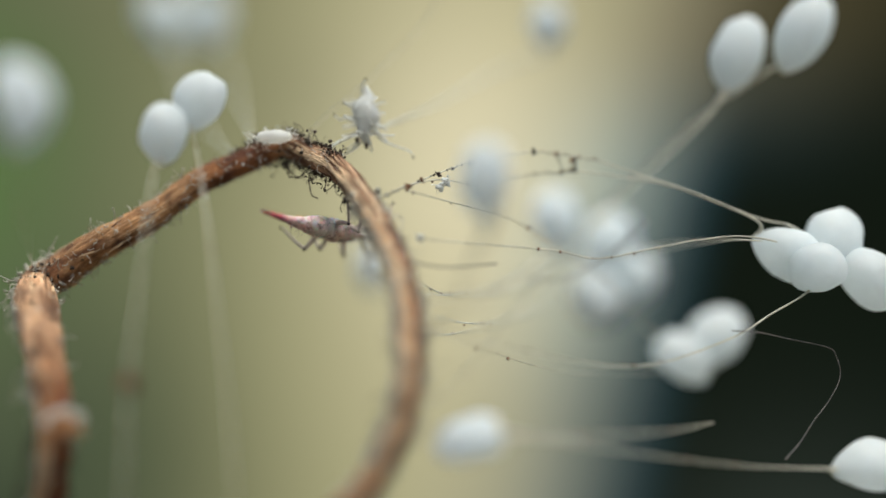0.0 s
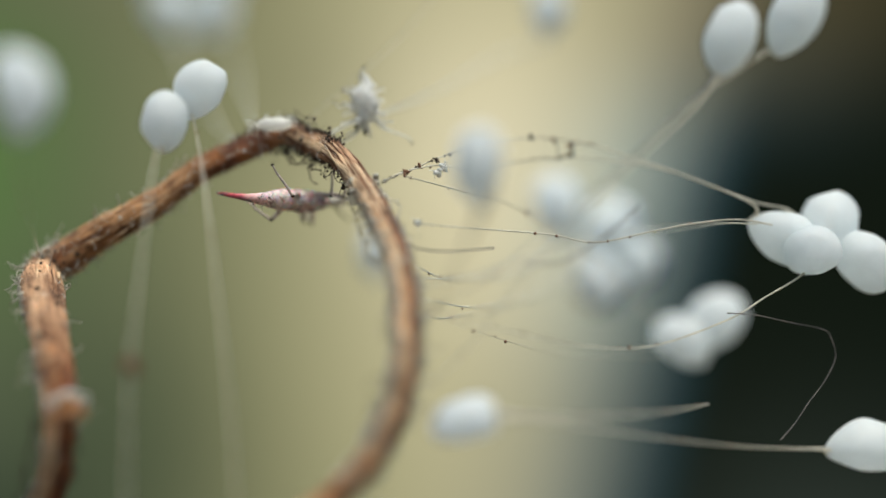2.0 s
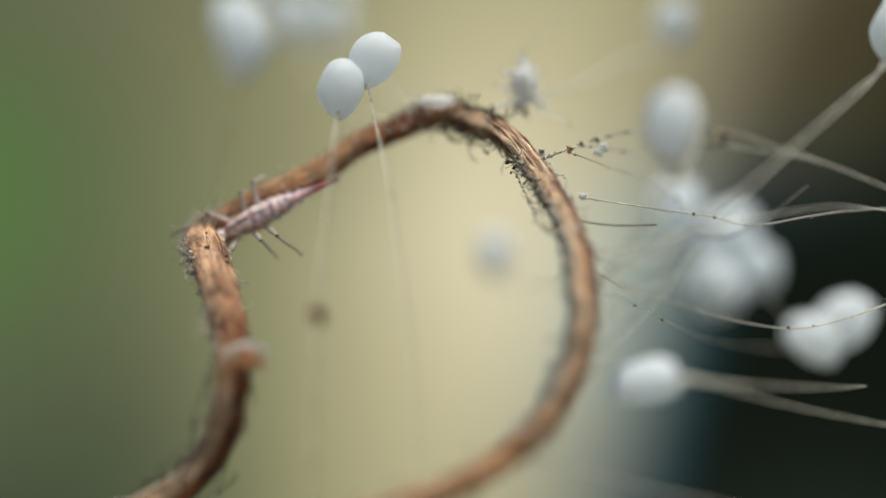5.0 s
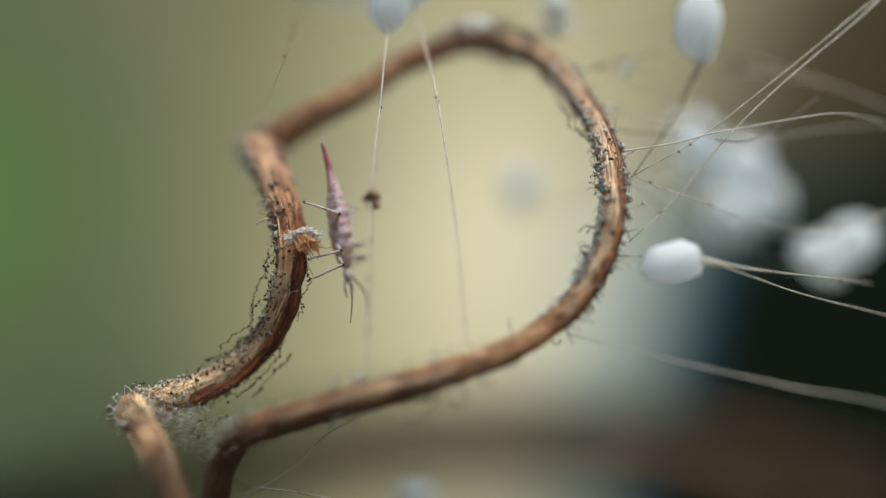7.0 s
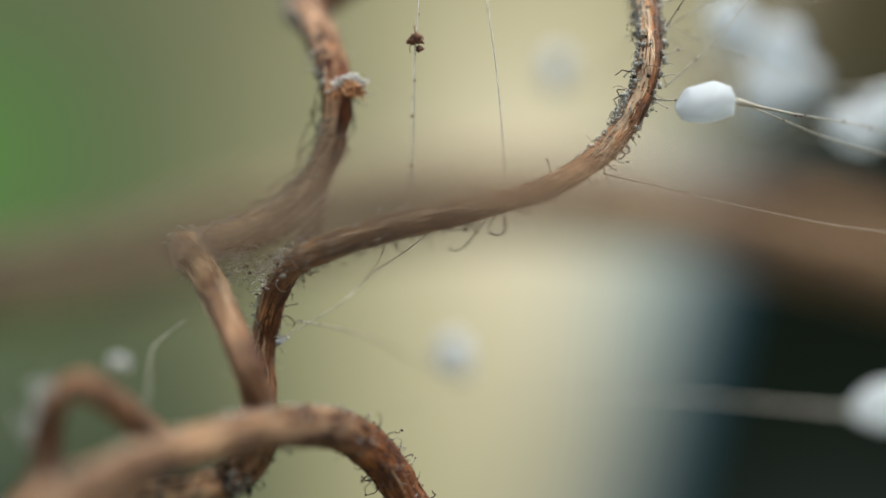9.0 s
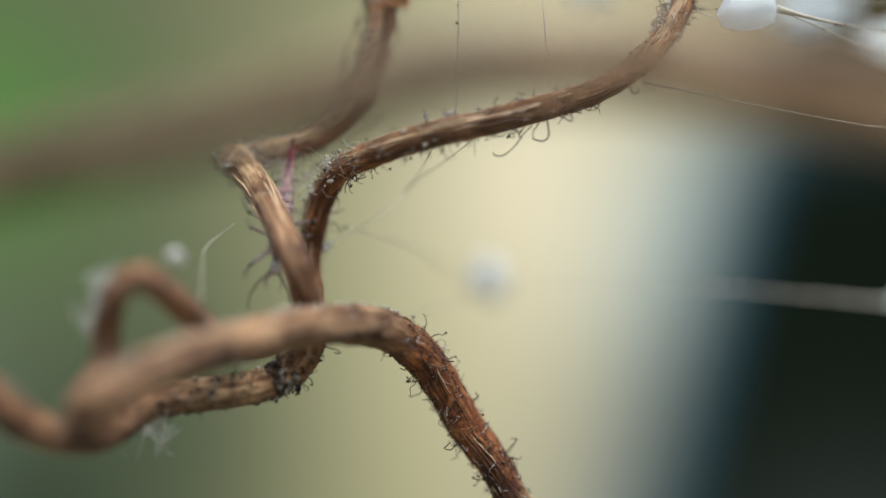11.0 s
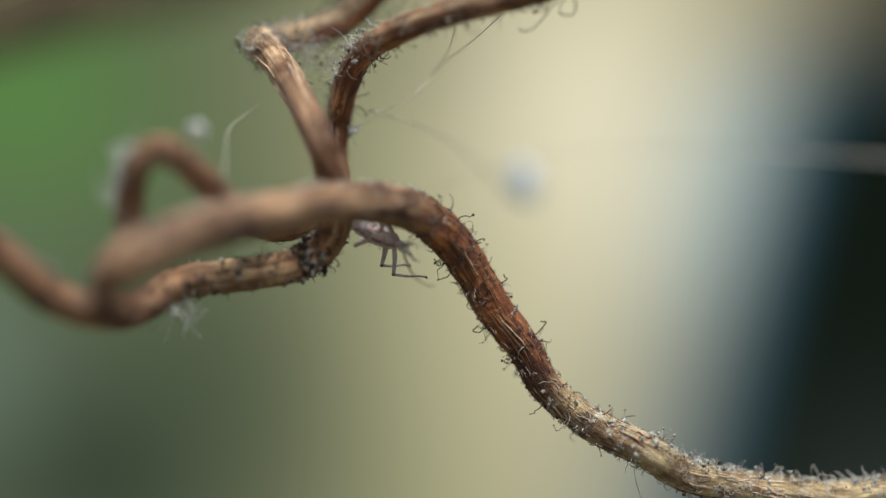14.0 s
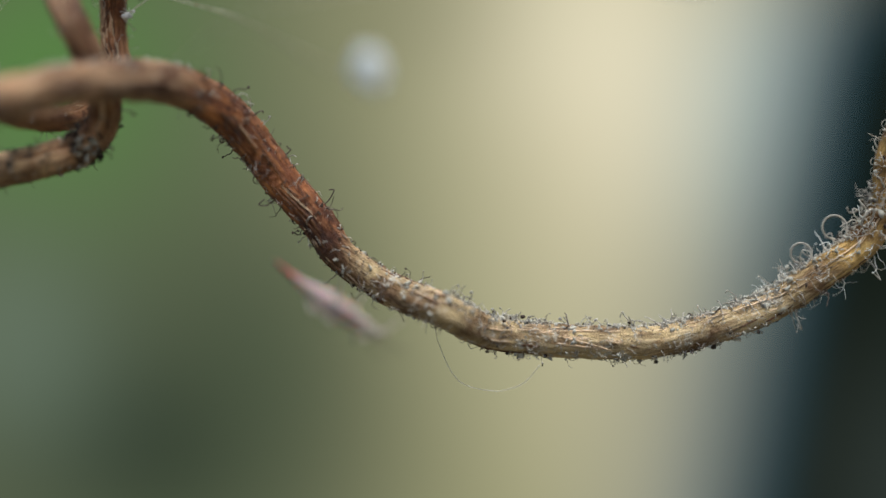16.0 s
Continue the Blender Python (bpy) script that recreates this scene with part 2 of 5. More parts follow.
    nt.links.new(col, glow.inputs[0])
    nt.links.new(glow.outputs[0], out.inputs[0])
    return m


# ---- building helpers ----
def mesh_of(name, verts, faces, uvs=None, smooth=True):
    me = bpy.data.meshes.new(name)
    me.from_pydata([tuple(v) for v in verts], [], faces)
    if uvs is not None:
        layer = me.uv_layers.new(name="UVMap")
        layer.data.foreach_set("uv", np.array(uvs, float).ravel())
    if smooth:
        me.polygons.foreach_set("use_smooth", [True] * len(me.polygons))
    me.update()
    return me


def part(name, me, mat, parent=None, label="", kind=""):
    ob = new(name, me)
    if not me.materials:
        me.materials.append(mat)
    if parent is not None:
        ob.parent = parent
    if label or kind:
        tagged(ob, label=label, kind=kind)
    return ob


def spline(points, steps):
    """A smooth line through the points (centripetal enough for these even spacings)."""
    p = [np.array(v, float) for v in points]
    p = [2 * p[0] - p[1], *p, 2 * p[-1] - p[-2]]
    out = []
    for i in range(1, len(p) - 2):
        for s in range(steps):
            u = s / steps
            a, b, c, d = p[i - 1], p[i], p[i + 1], p[i + 2]
            out.append(0.5 * (2 * b + (c - a) * u + (2 * a - 5 * b + 4 * c - d) * u**2 + (3 * b - a - 3 * c + d) * u**3))
    out.append(p[-2])
    return np.array(out)


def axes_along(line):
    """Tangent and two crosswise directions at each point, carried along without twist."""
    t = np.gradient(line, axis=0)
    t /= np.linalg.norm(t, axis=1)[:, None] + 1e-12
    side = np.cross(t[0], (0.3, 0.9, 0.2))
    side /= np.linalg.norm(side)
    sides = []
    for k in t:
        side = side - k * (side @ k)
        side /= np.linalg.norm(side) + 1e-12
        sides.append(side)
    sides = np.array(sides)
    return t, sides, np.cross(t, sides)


def tube(line, radii, around, rough=0.0, seed=0, caps=True):
    """Vertices, faces and UVs of a tube along a line in millimetres; rough gives ridges and knots."""
    rng = np.random.RandomState(seed)
    n = len(line)
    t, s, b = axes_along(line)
    ang = np.linspace(0, 2 * np.pi, around, endpoint=False)
    r = np.ones((n, around)) * np.broadcast_to(radii, (n,))[:, None]
    run = np.r_[0, np.cumsum(np.linalg.norm(np.diff(line, axis=0), axis=1))]
    if rough:
        for k in range(4):
            m, ph, tw = rng.randint(2, 7), rng.rand() * 6.3, rng.uniform(-1.5, 1.5)
            r *= 1 + rough * rng.uniform(0.3, 0.9) * np.sin(m * ang[None] + ph + tw * run[:, None]) * (0.6 + 0.4 * np.sin(run * rng.uniform(1, 4) + ph))[:, None]
        wob = sum(rng.uniform(0.3, 1) * np.sin(run * f + rng.rand() * 6.3) for f in (2.1, 4.7, 9.3, 15.0))
        r *= 1 + 0.35 * rough * wob[:, None]
        r *= 1 + 0.25 * rough * rng.randn(n, around)
    v = line[:, None] + r[..., None] * (np.cos(ang)[None, :, None] * s[:, None] + np.sin(ang)[None, :, None] * b[:, None])
    verts = [tuple(x) for x in (v.reshape(-1, 3) * MM)]
    faces, uvs = [], []
    mean = float(np.mean(radii))
    for i in range(n - 1):
        for j in range(around):
            k = (j + 1) % around
            faces.append((i * around + j, i * around + k, (i + 1) * around + k, (i + 1) * around + j))
            v0, v1 = 6.28 * mean * j / around, 6.28 * mean * (j + 1) / around
            uvs += [(run[i], v0), (run[i], v1), (run[i + 1], v1), (run[i + 1], v0)]
    if caps:
        faces += [tuple(range(around))[::-1], tuple(range((n - 1) * around, n * around))]
        uvs += [(0, 0)] * (2 * around)
    return verts, faces, uvs


def joined(pieces):
    verts, faces = [], []
    for v, f in pieces:
        o = len(verts)
        verts += v
        faces += [tuple(i + o for i in q) for q in f]
    return verts, faces


def lump(center, size, rng, rings=5, around=7, rough=0.3):
    """A small uneven crumb, in millimetres."""
    c, s = np.array(center), np.array(size) * np.ones(3)
    verts, faces = [], []
    for i in range(rings + 1):
        th = np.pi * i / rings
        for j in range(around):
            ph = 2 * np.pi * j / around
            d = np.array([np.sin(th) * np.cos(ph), np.sin(th) * np.sin(ph), np.cos(th)])
            k = 1 + (rough * rng.randn() if 0 < i < rings else 0)
            verts.append(tuple((c + d * s * k) * MM))
    for i in range(rings):
        for j in range(around):
            k = (j + 1) % around
            faces.append((i * around + j, (i + 1) * around + j, (i + 1) * around + k, i * around + k))
    return verts, faces


def smooth_ball(center, size, around=14):
    return lump(center, size, np.random.RandomState(1), around - 4, around, 0.0)


def curl(root, out, rng, length, bend, r, steps=7, kink=0.12):
    """A little curled hair from root along out."""
    d = np.array(out, float)
    d /= np.linalg.norm(d)
    axis = rng.randn(3)
    axis -= d * (axis @ d)
    axis /= np.linalg.norm(axis)
    line = [np.array(root, float) - d * 0.02]
    turn = bend * rng.uniform(0.5, 1.3) / steps
    for _ in range(steps):
        d = d + np.cross(axis, d) * turn + rng.randn(3) * kink
        d /= np.linalg.norm(d)
        line.append(line[-1] + d * length / steps)
    v, f, _ = tube(np.array(line), np.linspace(r, r * 0.6, steps + 1), 4, caps=False)
    return v, f


# ---- the tendril ----
STRAND_A = [(-7.90, -4.01, -3.36), (-7.09, -3.29, -4.07), (-6.49, -2.81, -4.67), (-5.94, -2.31, -4.90), (-5.65, -1.66, -4.85), (-5.28, -1.17, -4.52),
            (-4.55, -0.97, -4.39), (-3.88, -0.89, -4.29), (-3.30, -0.73, -4.10), (-2.94, -0.80, -3.65), (-2.90, -1.08, -3.14), (-2.99, -1.37, -2.63),
            (-3.15, -1.39, -2.21), (-3.58, -0.90, -1.49), (-4.02, -0.17, -0.92), (-4.32, 0.24, -0.63)]
STRAND_B = [(-4.25, 0.45, -0.59), (-3.91, 0.66, -0.44), (-3.46, 0.82, -0.28), (-2.94, 0.95, 0.02), (-2.45, 0.82, 0.48), (-2.14, 0.53, 0.99), (-2.00, 0.34, 1.56), (-2.02, 0.39, 2.11), (-2.17, 0.75, 2.75), (-2.56, 1.67, 3.59)]
STRAND_C = [(-2.82, 2.65, 3.96), (-2.42, 2.65, 4.20), (-1.95, 2.55, 4.50), (-1.40, 2.49, 4.77), (-0.77, 2.53, 5.14), (-0.22, 2.58, 5.54), (0.40, 2.61, 5.80)]
STRAND_D = [(1.15, 2.56, 6.07), (1.63, 2.23, 5.86), (2.04, 1.80, 5.61), (2.41, 1.26, 5.08), (2.73, 0.82, 4.48), (2.96, 0.27, 3.80), (3.03, -0.16, 3.07), (2.98, -0.44, 2.41), (2.81, -0.53, 1.80), (2.50, -0.57, 1.25), (2.06, -0.66, 0.78), (1.37, -0.78, 0.35), (0.52, -1.00, 0.05), (-0.29, -1.16, -0.20),
            (-1.09, -1.19, -0.39)]
STRAND_E = [(-1.85, -1.03, -0.62), (-2.50, -0.48, -0.86), (-2.85, -0.08, -1.31), (-3.01, 0.20, -1.84), (-3.09, 0.28, -2.39), (-3.07, 0.15, -3.04),
            (-3.62, -0.36, -3.61), (-4.17, -1.22, -3.60), (-4.38, -2.08, -3.26), (-4.80, -2.89, -2.73), (-5.10, -2.92, -2.66), (-5.39, -2.84, -2.93),
            (-5.53, -2.62, -3.39), (-5.55, -2.62, -3.85), (-5.73, -2.90, -4.31), (-5.57, -3.47, -4.50)]
STRAND_F = [(-5.20, -3.75, -4.23), (-4.76, -3.49, -3.93), (-4.14, -2.94, -3.66), (-3.48, -2.32, -3.46), (-2.75, -1.73, -3.30), (-2.12, -1.26, -3.29),
            (-1.64, -0.77, -3.42), (-1.20, -0.44, -3.77), (-0.85, -0.22, -4.26), (-0.48, -0.09, -4.90), (-0.01, -0.07, -5.52)]
STRAND_G = [(0.34, -0.03, -6.11), (1.03, -0.04, -6.68), (1.89, -0.29, -7.07), (2.52, 0.03, -7.48), (3.30, 0.16, -7.67), (4.17, 0.28, -7.80),
            (5.05, 0.33, -7.87), (5.94, 0.38, -7.74), (6.88, 0.59, -7.50), (7.70, 0.63, -7.07), (8.45, 0.70, -6.60), (8.89, 0.75, -6.01),
            (9.07, 0.75, -5.23), (9.67, 0.66, -3.94)]
# thickness (radius) at the start and end of each strand, and its skin
# walnut along A[:6] also carries the shade under F in its colour
STRANDS = [(STRAND_A[:6], 0.23, 0.25, "walnut"), (STRAND_A[6:7], 0.25, 0.25, "straw"), (STRAND_A[7:13], 0.24, 0.23, "walnut"), (STRAND_A[13:14], 0.235, 0.24, "tan"), (STRAND_A[14:], 0.24, 0.25, "straw"), (STRAND_B[:3], 0.24, 0.215, "straw"),
           (STRAND_B[3:6], 0.215, 0.205, "bone"), (STRAND_B[6:8], 0.205, 0.205, "rich"), (STRAND_B[8:], 0.25, 0.31, "apricot"), (STRAND_C[:1], 0.29, 0.29, "apricot"), (STRAND_C[1:5], 0.28, 0.23, "brown"), (STRAND_C[5:], 0.22, 0.21, "dark"), (STRAND_D[:4], 0.19, 0.185, "apricot"), (STRAND_D[4:10], 0.185, 0.185, "rich"), (STRAND_D[10:], 0.19, 0.20, "brown"), (STRAND_E[:6], 0.20, 0.20, "rich"), (STRAND_E[6:], 0.20, 0.20, "walnut"),
           (STRAND_F[:6], 0.31, 0.30, "dusty"), (STRAND_F[6:9], 0.31, 0.29, "dark"), (STRAND_F[9:], 0.29, 0.27, "dark"), (STRAND_G[:2], 0.26, 0.26, "mould"), (STRAND_G[2:9], 0.26, 0.25, "mould"), (STRAND_G[9:], 0.25, 0.25, "ochre")]
STEPS = 26
all_points = [p for strand, *_ in STRANDS for p in strand]
centre = spline(all_points, STEPS)
radius = []
for strand, r0, r1, _ in STRANDS:
    radius += list(np.linspace(r0, r1, len(strand)))
radius = np.interp(np.arange(len(centre)) / STEPS, np.arange(len(radius)), radius)
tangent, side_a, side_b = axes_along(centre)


def tendril():
    root = tagged(new("tendril"), "dry brown coiled plant tendril with mould and stiff hairs", "tendril")
    around = 32
    v, f, uv = tube(centre, radius, around, 0.075, seed=3, caps=False)
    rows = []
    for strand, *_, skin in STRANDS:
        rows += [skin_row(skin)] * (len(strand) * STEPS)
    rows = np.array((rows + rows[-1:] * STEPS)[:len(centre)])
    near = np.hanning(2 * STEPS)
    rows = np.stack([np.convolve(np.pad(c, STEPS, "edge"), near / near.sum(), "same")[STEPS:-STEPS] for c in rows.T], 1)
    start = 0
    for strand, *_ in STRANDS:
        stop = min(start + len(strand) * STEPS, len(centre) - 1)
        faces = [tuple(i - start * around for i in q) for q in f[start * around:stop * around]]
        me = mesh_of("stem", v[start * around:(stop + 1) * around], faces, uv[start * around * 4:stop * around * 4])
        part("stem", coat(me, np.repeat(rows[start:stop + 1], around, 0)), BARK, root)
        start = stop
    return root


def place_on(s, rng, up=None):
    """A point of the stem's skin at the running control number s, with its outward direction."""
    i = int(np.clip(s * STEPS, 0, len(centre) - 1))
    if up is None:
        a = rng.uniform(0, 6.283)
        d = np.cos(a) * side_a[i] + np.sin(a) * side_b[i]
    else:
        d = np.array(up, float)
        d -= tangent[i] * (d @ tangent[i])
        d /= np.linalg.norm(d)
    return centre[i] + d * radius[i], d, tangent[i]


# control numbers at which the strands begin
BEGIN = {}
count = 0
for key, strand in zip("ABCDEFG", (STRAND_A, STRAND_B, STRAND_C, STRAND_D, STRAND_E, STRAND_F, STRAND_G)):
    BEGIN[key] = count
    count += len(strand)

tendril_thing = tendril()


def dark_ridge():
    """A dark ridge along the lower edge of the upright part."""
    rng = np.random.RandomState(12)
    pts = []
    for u in np.linspace(BEGIN["B"] + 1.2, BEGIN["B"] + 8.3, 26):
        i = int(u * STEPS)
        p, d, _ = place_on(u, rng, (0.8, -0.35, -0.6))
        pts.append(p - d * radius[i] * 0.38 + rng.randn(3) * 0.008)
    line = spline(pts, 6)
    v, f, uv = tube(line, np.interp(np.arange(len(line)), [0, 14, len(line) - 14, len(line)], [0.03, 0.15, 0.15, 0.03]), 16, 0.08, seed=41)
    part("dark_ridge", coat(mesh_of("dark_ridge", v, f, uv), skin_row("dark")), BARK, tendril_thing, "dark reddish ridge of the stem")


dark_ridge()


def hairs(name, label, rows, mat, seed):
    """rows: first and last control number, how many, length, bend, thickness and, where they keep to one side, that side."""
    rng = np.random.RandomState(seed)
    pieces = []
    for lo, hi, many, length, bend, r, *to in rows:
        for _ in range(many):
            up = np.array(to[0]) + rng.randn(3) * 0.5 if to else None
            p, d, t = place_on(rng.uniform(lo, hi), rng, up)
            pieces.append(curl(p, d + t * rng.uniform(-0.9, 0.9), rng, length * rng.uniform(0.3, 1.7), bend * rng.uniform(0.2, 1.4), r * rng.uniform(0.5, 1.1), 8, 0.34))
            if rng.rand() < 0.25:
                tip = np.array(pieces[-1][0][-1]) / MM
                pieces.append(lump(tip, r * rng.uniform(1.2, 2.2), rng, 4, 5, 0.3))
    v, f = joined(pieces)
    part(name, mesh_of(name, v, f), mat, tendril_thing, label, "stuff")


def crumbs(name, label, rows, mat, seed, rough=0.3):
    """Crust and grains on the stem. rows: first and last control number, how many, size, spread off the skin and, if any, the side."""
    rng = np.random.RandomState(seed)
    pieces = []
    for lo, hi, many, size, spread, *to in rows:
        for _ in range(many):
            up = np.array(to[0]) + rng.randn(3) * 0.6 if to else None
            p, d, t = place_on(rng.uniform(lo, hi), rng, up)
            k = size * rng.uniform(0.4, 1.5)
            pieces.append(lump(p + d * abs(rng.randn()) * spread, k * rng.uniform(0.6, 1.4, 3), rng, 4, 6, rough))
    v, f = joined(pieces)
    part(name, mesh_of(name, v, f), mat, tendril_thing, label, "stuff")


def fibres(name, label, rows, mat, seed):
    """Long fibres standing proud of the skin. rows: first and last control number, how many, length along the stem, thickness and, if any, the side."""
    rng = np.random.RandomState(seed)
    pieces = []
    for lo, hi, many, long, r, *to in rows:
        for _ in range(many):
            first = rng.uniform(lo, hi)
            up = np.array(to[0]) + rng.randn(3) * 0.5 if to else rng.randn(3)
            drift, pts = rng.randn(3) * 0.35, []
            for u in np.linspace(first, min(hi, first + long * rng.uniform(0.4, 1.3)), 9):
                p, d, _ = place_on(u, rng, up)
                i = int(np.clip(u * STEPS, 0, len(centre) - 1))
                pts.append(p - d * 0.02 * radius[i] + rng.randn(3) * 0.006)
                up = d + drift * 0.12
            line = spline(pts, 3)
            thick = r * rng.uniform(0.6, 1.3) * np.sin(np.linspace(0.25, 2.9, len(line))) ** 0.5
            pieces.append(tube(line, thick, 6, 0.15, seed=rng.randint(999))[:2])
    part(name, mesh_of(name, *joined(pieces)), mat, tendril_thing, label, "stuff")


A, B, C, D, E, F, G = (BEGIN[k] for k in "ABCDEFG")
UP, DOWN, LEFT, RIGHT, FRONT = (0, 0, 1.5), (0, 0, -1.5), (-1.5, 0, 0), (1.5, 0, 0), (0, -1.5, 0)
fibres("pale_fibre", "pale straw-coloured fibres along the stem", [
    (A + 8, B + 1, 34, 1.4, 0.016), (B, B + 6, 40, 1.6, 0.018, (-1.0, -1.0, 0.4)), (B + 6, C + 4, 30, 1.4, 0.018), (D, D + 10, 90, 1.6, 0.015, (-0.4, -1.5, 0.2)), (D + 10, E + 6, 60, 1.5, 0.015, (0, -1.0, 0.8)),
    (F + 6, G + 1, 12, 1.0, 0.010), (G + 1, G + 13, 45, 1.2, 0.014, (0, -1.0, 0.6))], FIBRE, 14)
fibres("dark_fibre", "dark red-brown fibres along the stem", [
    (A + 8, B + 1, 30, 1.4, 0.014), (B + 5, C + 4, 26, 1.4, 0.016), (D, D + 10, 70, 1.6, 0.018, (1.2, -1.0, -0.4)), (D + 10, E + 6, 50, 1.5, 0.015, (0, -1.0, -0.8)),
    (F + 5, G + 2, 60, 1.2, 0.018), (G + 2, G + 13, 14, 1.0, 0.012, (0, -1.0, -0.9))], FIBRE_DARK, 15)
hairs("dark_hair", "short dark curled hairs", [
    (A + 4, A + 9, 130, 0.20, 3.0, 0.009), (A + 13, B + 2, 40, 0.26, 3.5, 0.008), (B + 1, B + 9, 40, 0.14, 2.5, 0.008),
    (D - 0.5, D + 3, 45, 0.24, 2.5, 0.011, DOWN), (D, D + 2, 30, 0.24, 2.5, 0.011, UP), (D + 3, D + 9, 70, 0.20, 4.0, 0.007, LEFT),
    (D + 6, D + 11, 36, 0.18, 4.0, 0.007), (D + 11, E + 3, 90, 0.24, 3.5, 0.010, DOWN), (D + 9, E + 3, 50, 0.18, 3.0, 0.009, UP),
    (F + 6, G + 1, 190, 0.22, 4.0, 0.011), (G + 1, G + 13, 130, 0.22, 3.5, 0.012)], HAIR_DARK, 5)
hairs("pale_hair", "pale curled hairs and mould threads", [
    (A, B, 110, 0.18, 2.5, 0.008), (A + 14, B + 1.0, 60, 0.30, 5.0, 0.009), (B, B + 9, 100, 0.16, 2.0, 0.007), (C, D + 1, 420, 0.15, 2.0, 0.009),
    (D + 1, E, 260, 0.15, 2.5, 0.008), (D + 3, D + 10, 130, 0.22, 4.0, 0.013, RIGHT), (D + 3, D + 9, 90, 0.20, 4.0, 0.013, LEFT), (B + 7.5, C + 1, 90, 0.24, 3.0, 0.012, (-1.5, 0, 0.6)), (B + 8, C + 1, 40, 0.20, 3.0, 0.012, RIGHT), (E, E + 3, 45, 0.34, 5.0, 0.008, LEFT), (E + 3, F, 110, 0.20, 2.5, 0.008),
    (F, F + 6, 90, 0.14, 2.0, 0.008), (F + 6, G + 2, 220, 0.20, 5.0, 0.010),
    (G + 1.5, G + 8, 900, 0.15, 5.0, 0.008), (G + 2, G + 12, 420, 0.17, 5.5, 0.013, UP), (G + 2, G + 8, 130, 0.16, 4.5, 0.014, UP), (G + 8, G + 13, 330, 0.30, 5.5, 0.008), (G + 8, G + 13, 80, 0.3, 5.0, 0.016, UP)], HAIR_PALE, 6)
hairs("white_hair", "white fluffy mould threads", [
    (E + 10.4, E + 12.2, 30, 0.34, 5.0, 0.012, (-1.5, 0, 0.1)), (A + 14.2, B + 0.6, 50, 0.28, 5.5, 0.007), (E + 0.4, E + 2.6, 40, 0.22, 5.5, 0.007, LEFT), (A + 4.4, A + 5.4, 26, 0.50, 3.0, 0.012, DOWN),
    (G + 7.6, G + 8.6, 40, 0.22, 5.0, 0.009, UP), (G + 8.8, G + 10.6, 70, 0.26, 5.5, 0.010), (D - 0.4, D + 0.4, 40, 0.2, 4.0, 0.009, UP)], FLUFF, 16)
crumbs("mould_crust", "grey crumbly mould crust", [
    (D + 4, D + 9, 200, 0.026, 0.02, (-1.5, -0.6, 0.4)), (A + 7.4, A + 8.4, 40, 0.030, 0.02),
    (A + 5, A + 8, 50, 0.025, 0.02), (A + 14, B + 2, 140, 0.02, 0.05), (B + 1, B + 6, 200, 0.020, 0.015, (-1.5, 0, 0.5)), (D + 3, D + 10, 260, 0.024, 0.02, (-1.5, -0.3, 0.3)),
    (E, E + 3, 50, 0.018, 0.08, LEFT), (D + 12, D + 15, 60, 0.02, 0.02), (D + 3, D + 9, 70, 0.034, 0.04, RIGHT), (B + 7, C + 1, 70, 0.03, 0.02, LEFT), (F, F + 6, 120, 0.022, 0.01, UP), (G, G + 2, 70, 0.03, 0.0), (G + 2, G + 13, 90, 0.022, 0.02, UP), (G + 1.5, G + 9, 50, 0.028, 0.01, (0, -0.7, 1.5)), (G + 7.5, G + 11, 20, 0.034, 0.05, UP), (G + 4, G + 9, 30, 0.028, 0.02, DOWN),
    (G + 2, G + 13, 60, 0.026, 0.01)], CRUST, 7, 0.55)
crumbs("dark_grain", "tiny dark grains on the skin", [
    (A + 5, A + 9, 260, 0.020, 0.015), (A + 14, B + 2, 40, 0.014, 0.04), (B + 1, B + 8, 330, 0.013, 0.04, (-1.5, -0.4, 0.3)), (B + 4, C, 80, 0.018, 0.01), (B + 1, B + 6, 190, 0.015, 0.004, (-0.6, -1.2, 0.3)), (C, C + 2, 30, 0.025, 0.0),
    (D - 1, D + 2, 150, 0.022, 0.05, UP), (D, D + 3, 150, 0.022, 0.07, DOWN), (D + 4, D + 10, 110, 0.018, 0.02), (B + 1.8, B + 4.4, 260, 0.014, 0.07, (0.7, -0.2, -1.5)), (B + 7.5, C + 1, 60, 0.020, 0.01, FRONT), (E, E + 3, 40, 0.016, 0.08, LEFT),
    (F + 6, G + 1, 90, 0.020, 0.01), (G + 2, G + 13, 80, 0.026, 0.05), (A + 7.6, A + 8.3, 120, 0.030, 0.035)], SPECK, 8)


def chain(points, seed, r=0.014, parent=None):
    """A string of dark grains held by a thread."""
    rng = np.random.RandomState(seed)
    line = spline(points, 10)
    line = line + rng.randn(*line.shape) * 0.012
    pieces = [tube(line, 0.005, 4, caps=False)[:2]]
    for p in line[::2]:
        pieces.append(lump(p, r * rng.uniform(0.6, 1.5), rng, 4, 6))
    part("grain_string", mesh_of("grain_string", *joined(pieces)), SPECK, parent or tendril_thing, "string of tiny dark grains", "stuff")


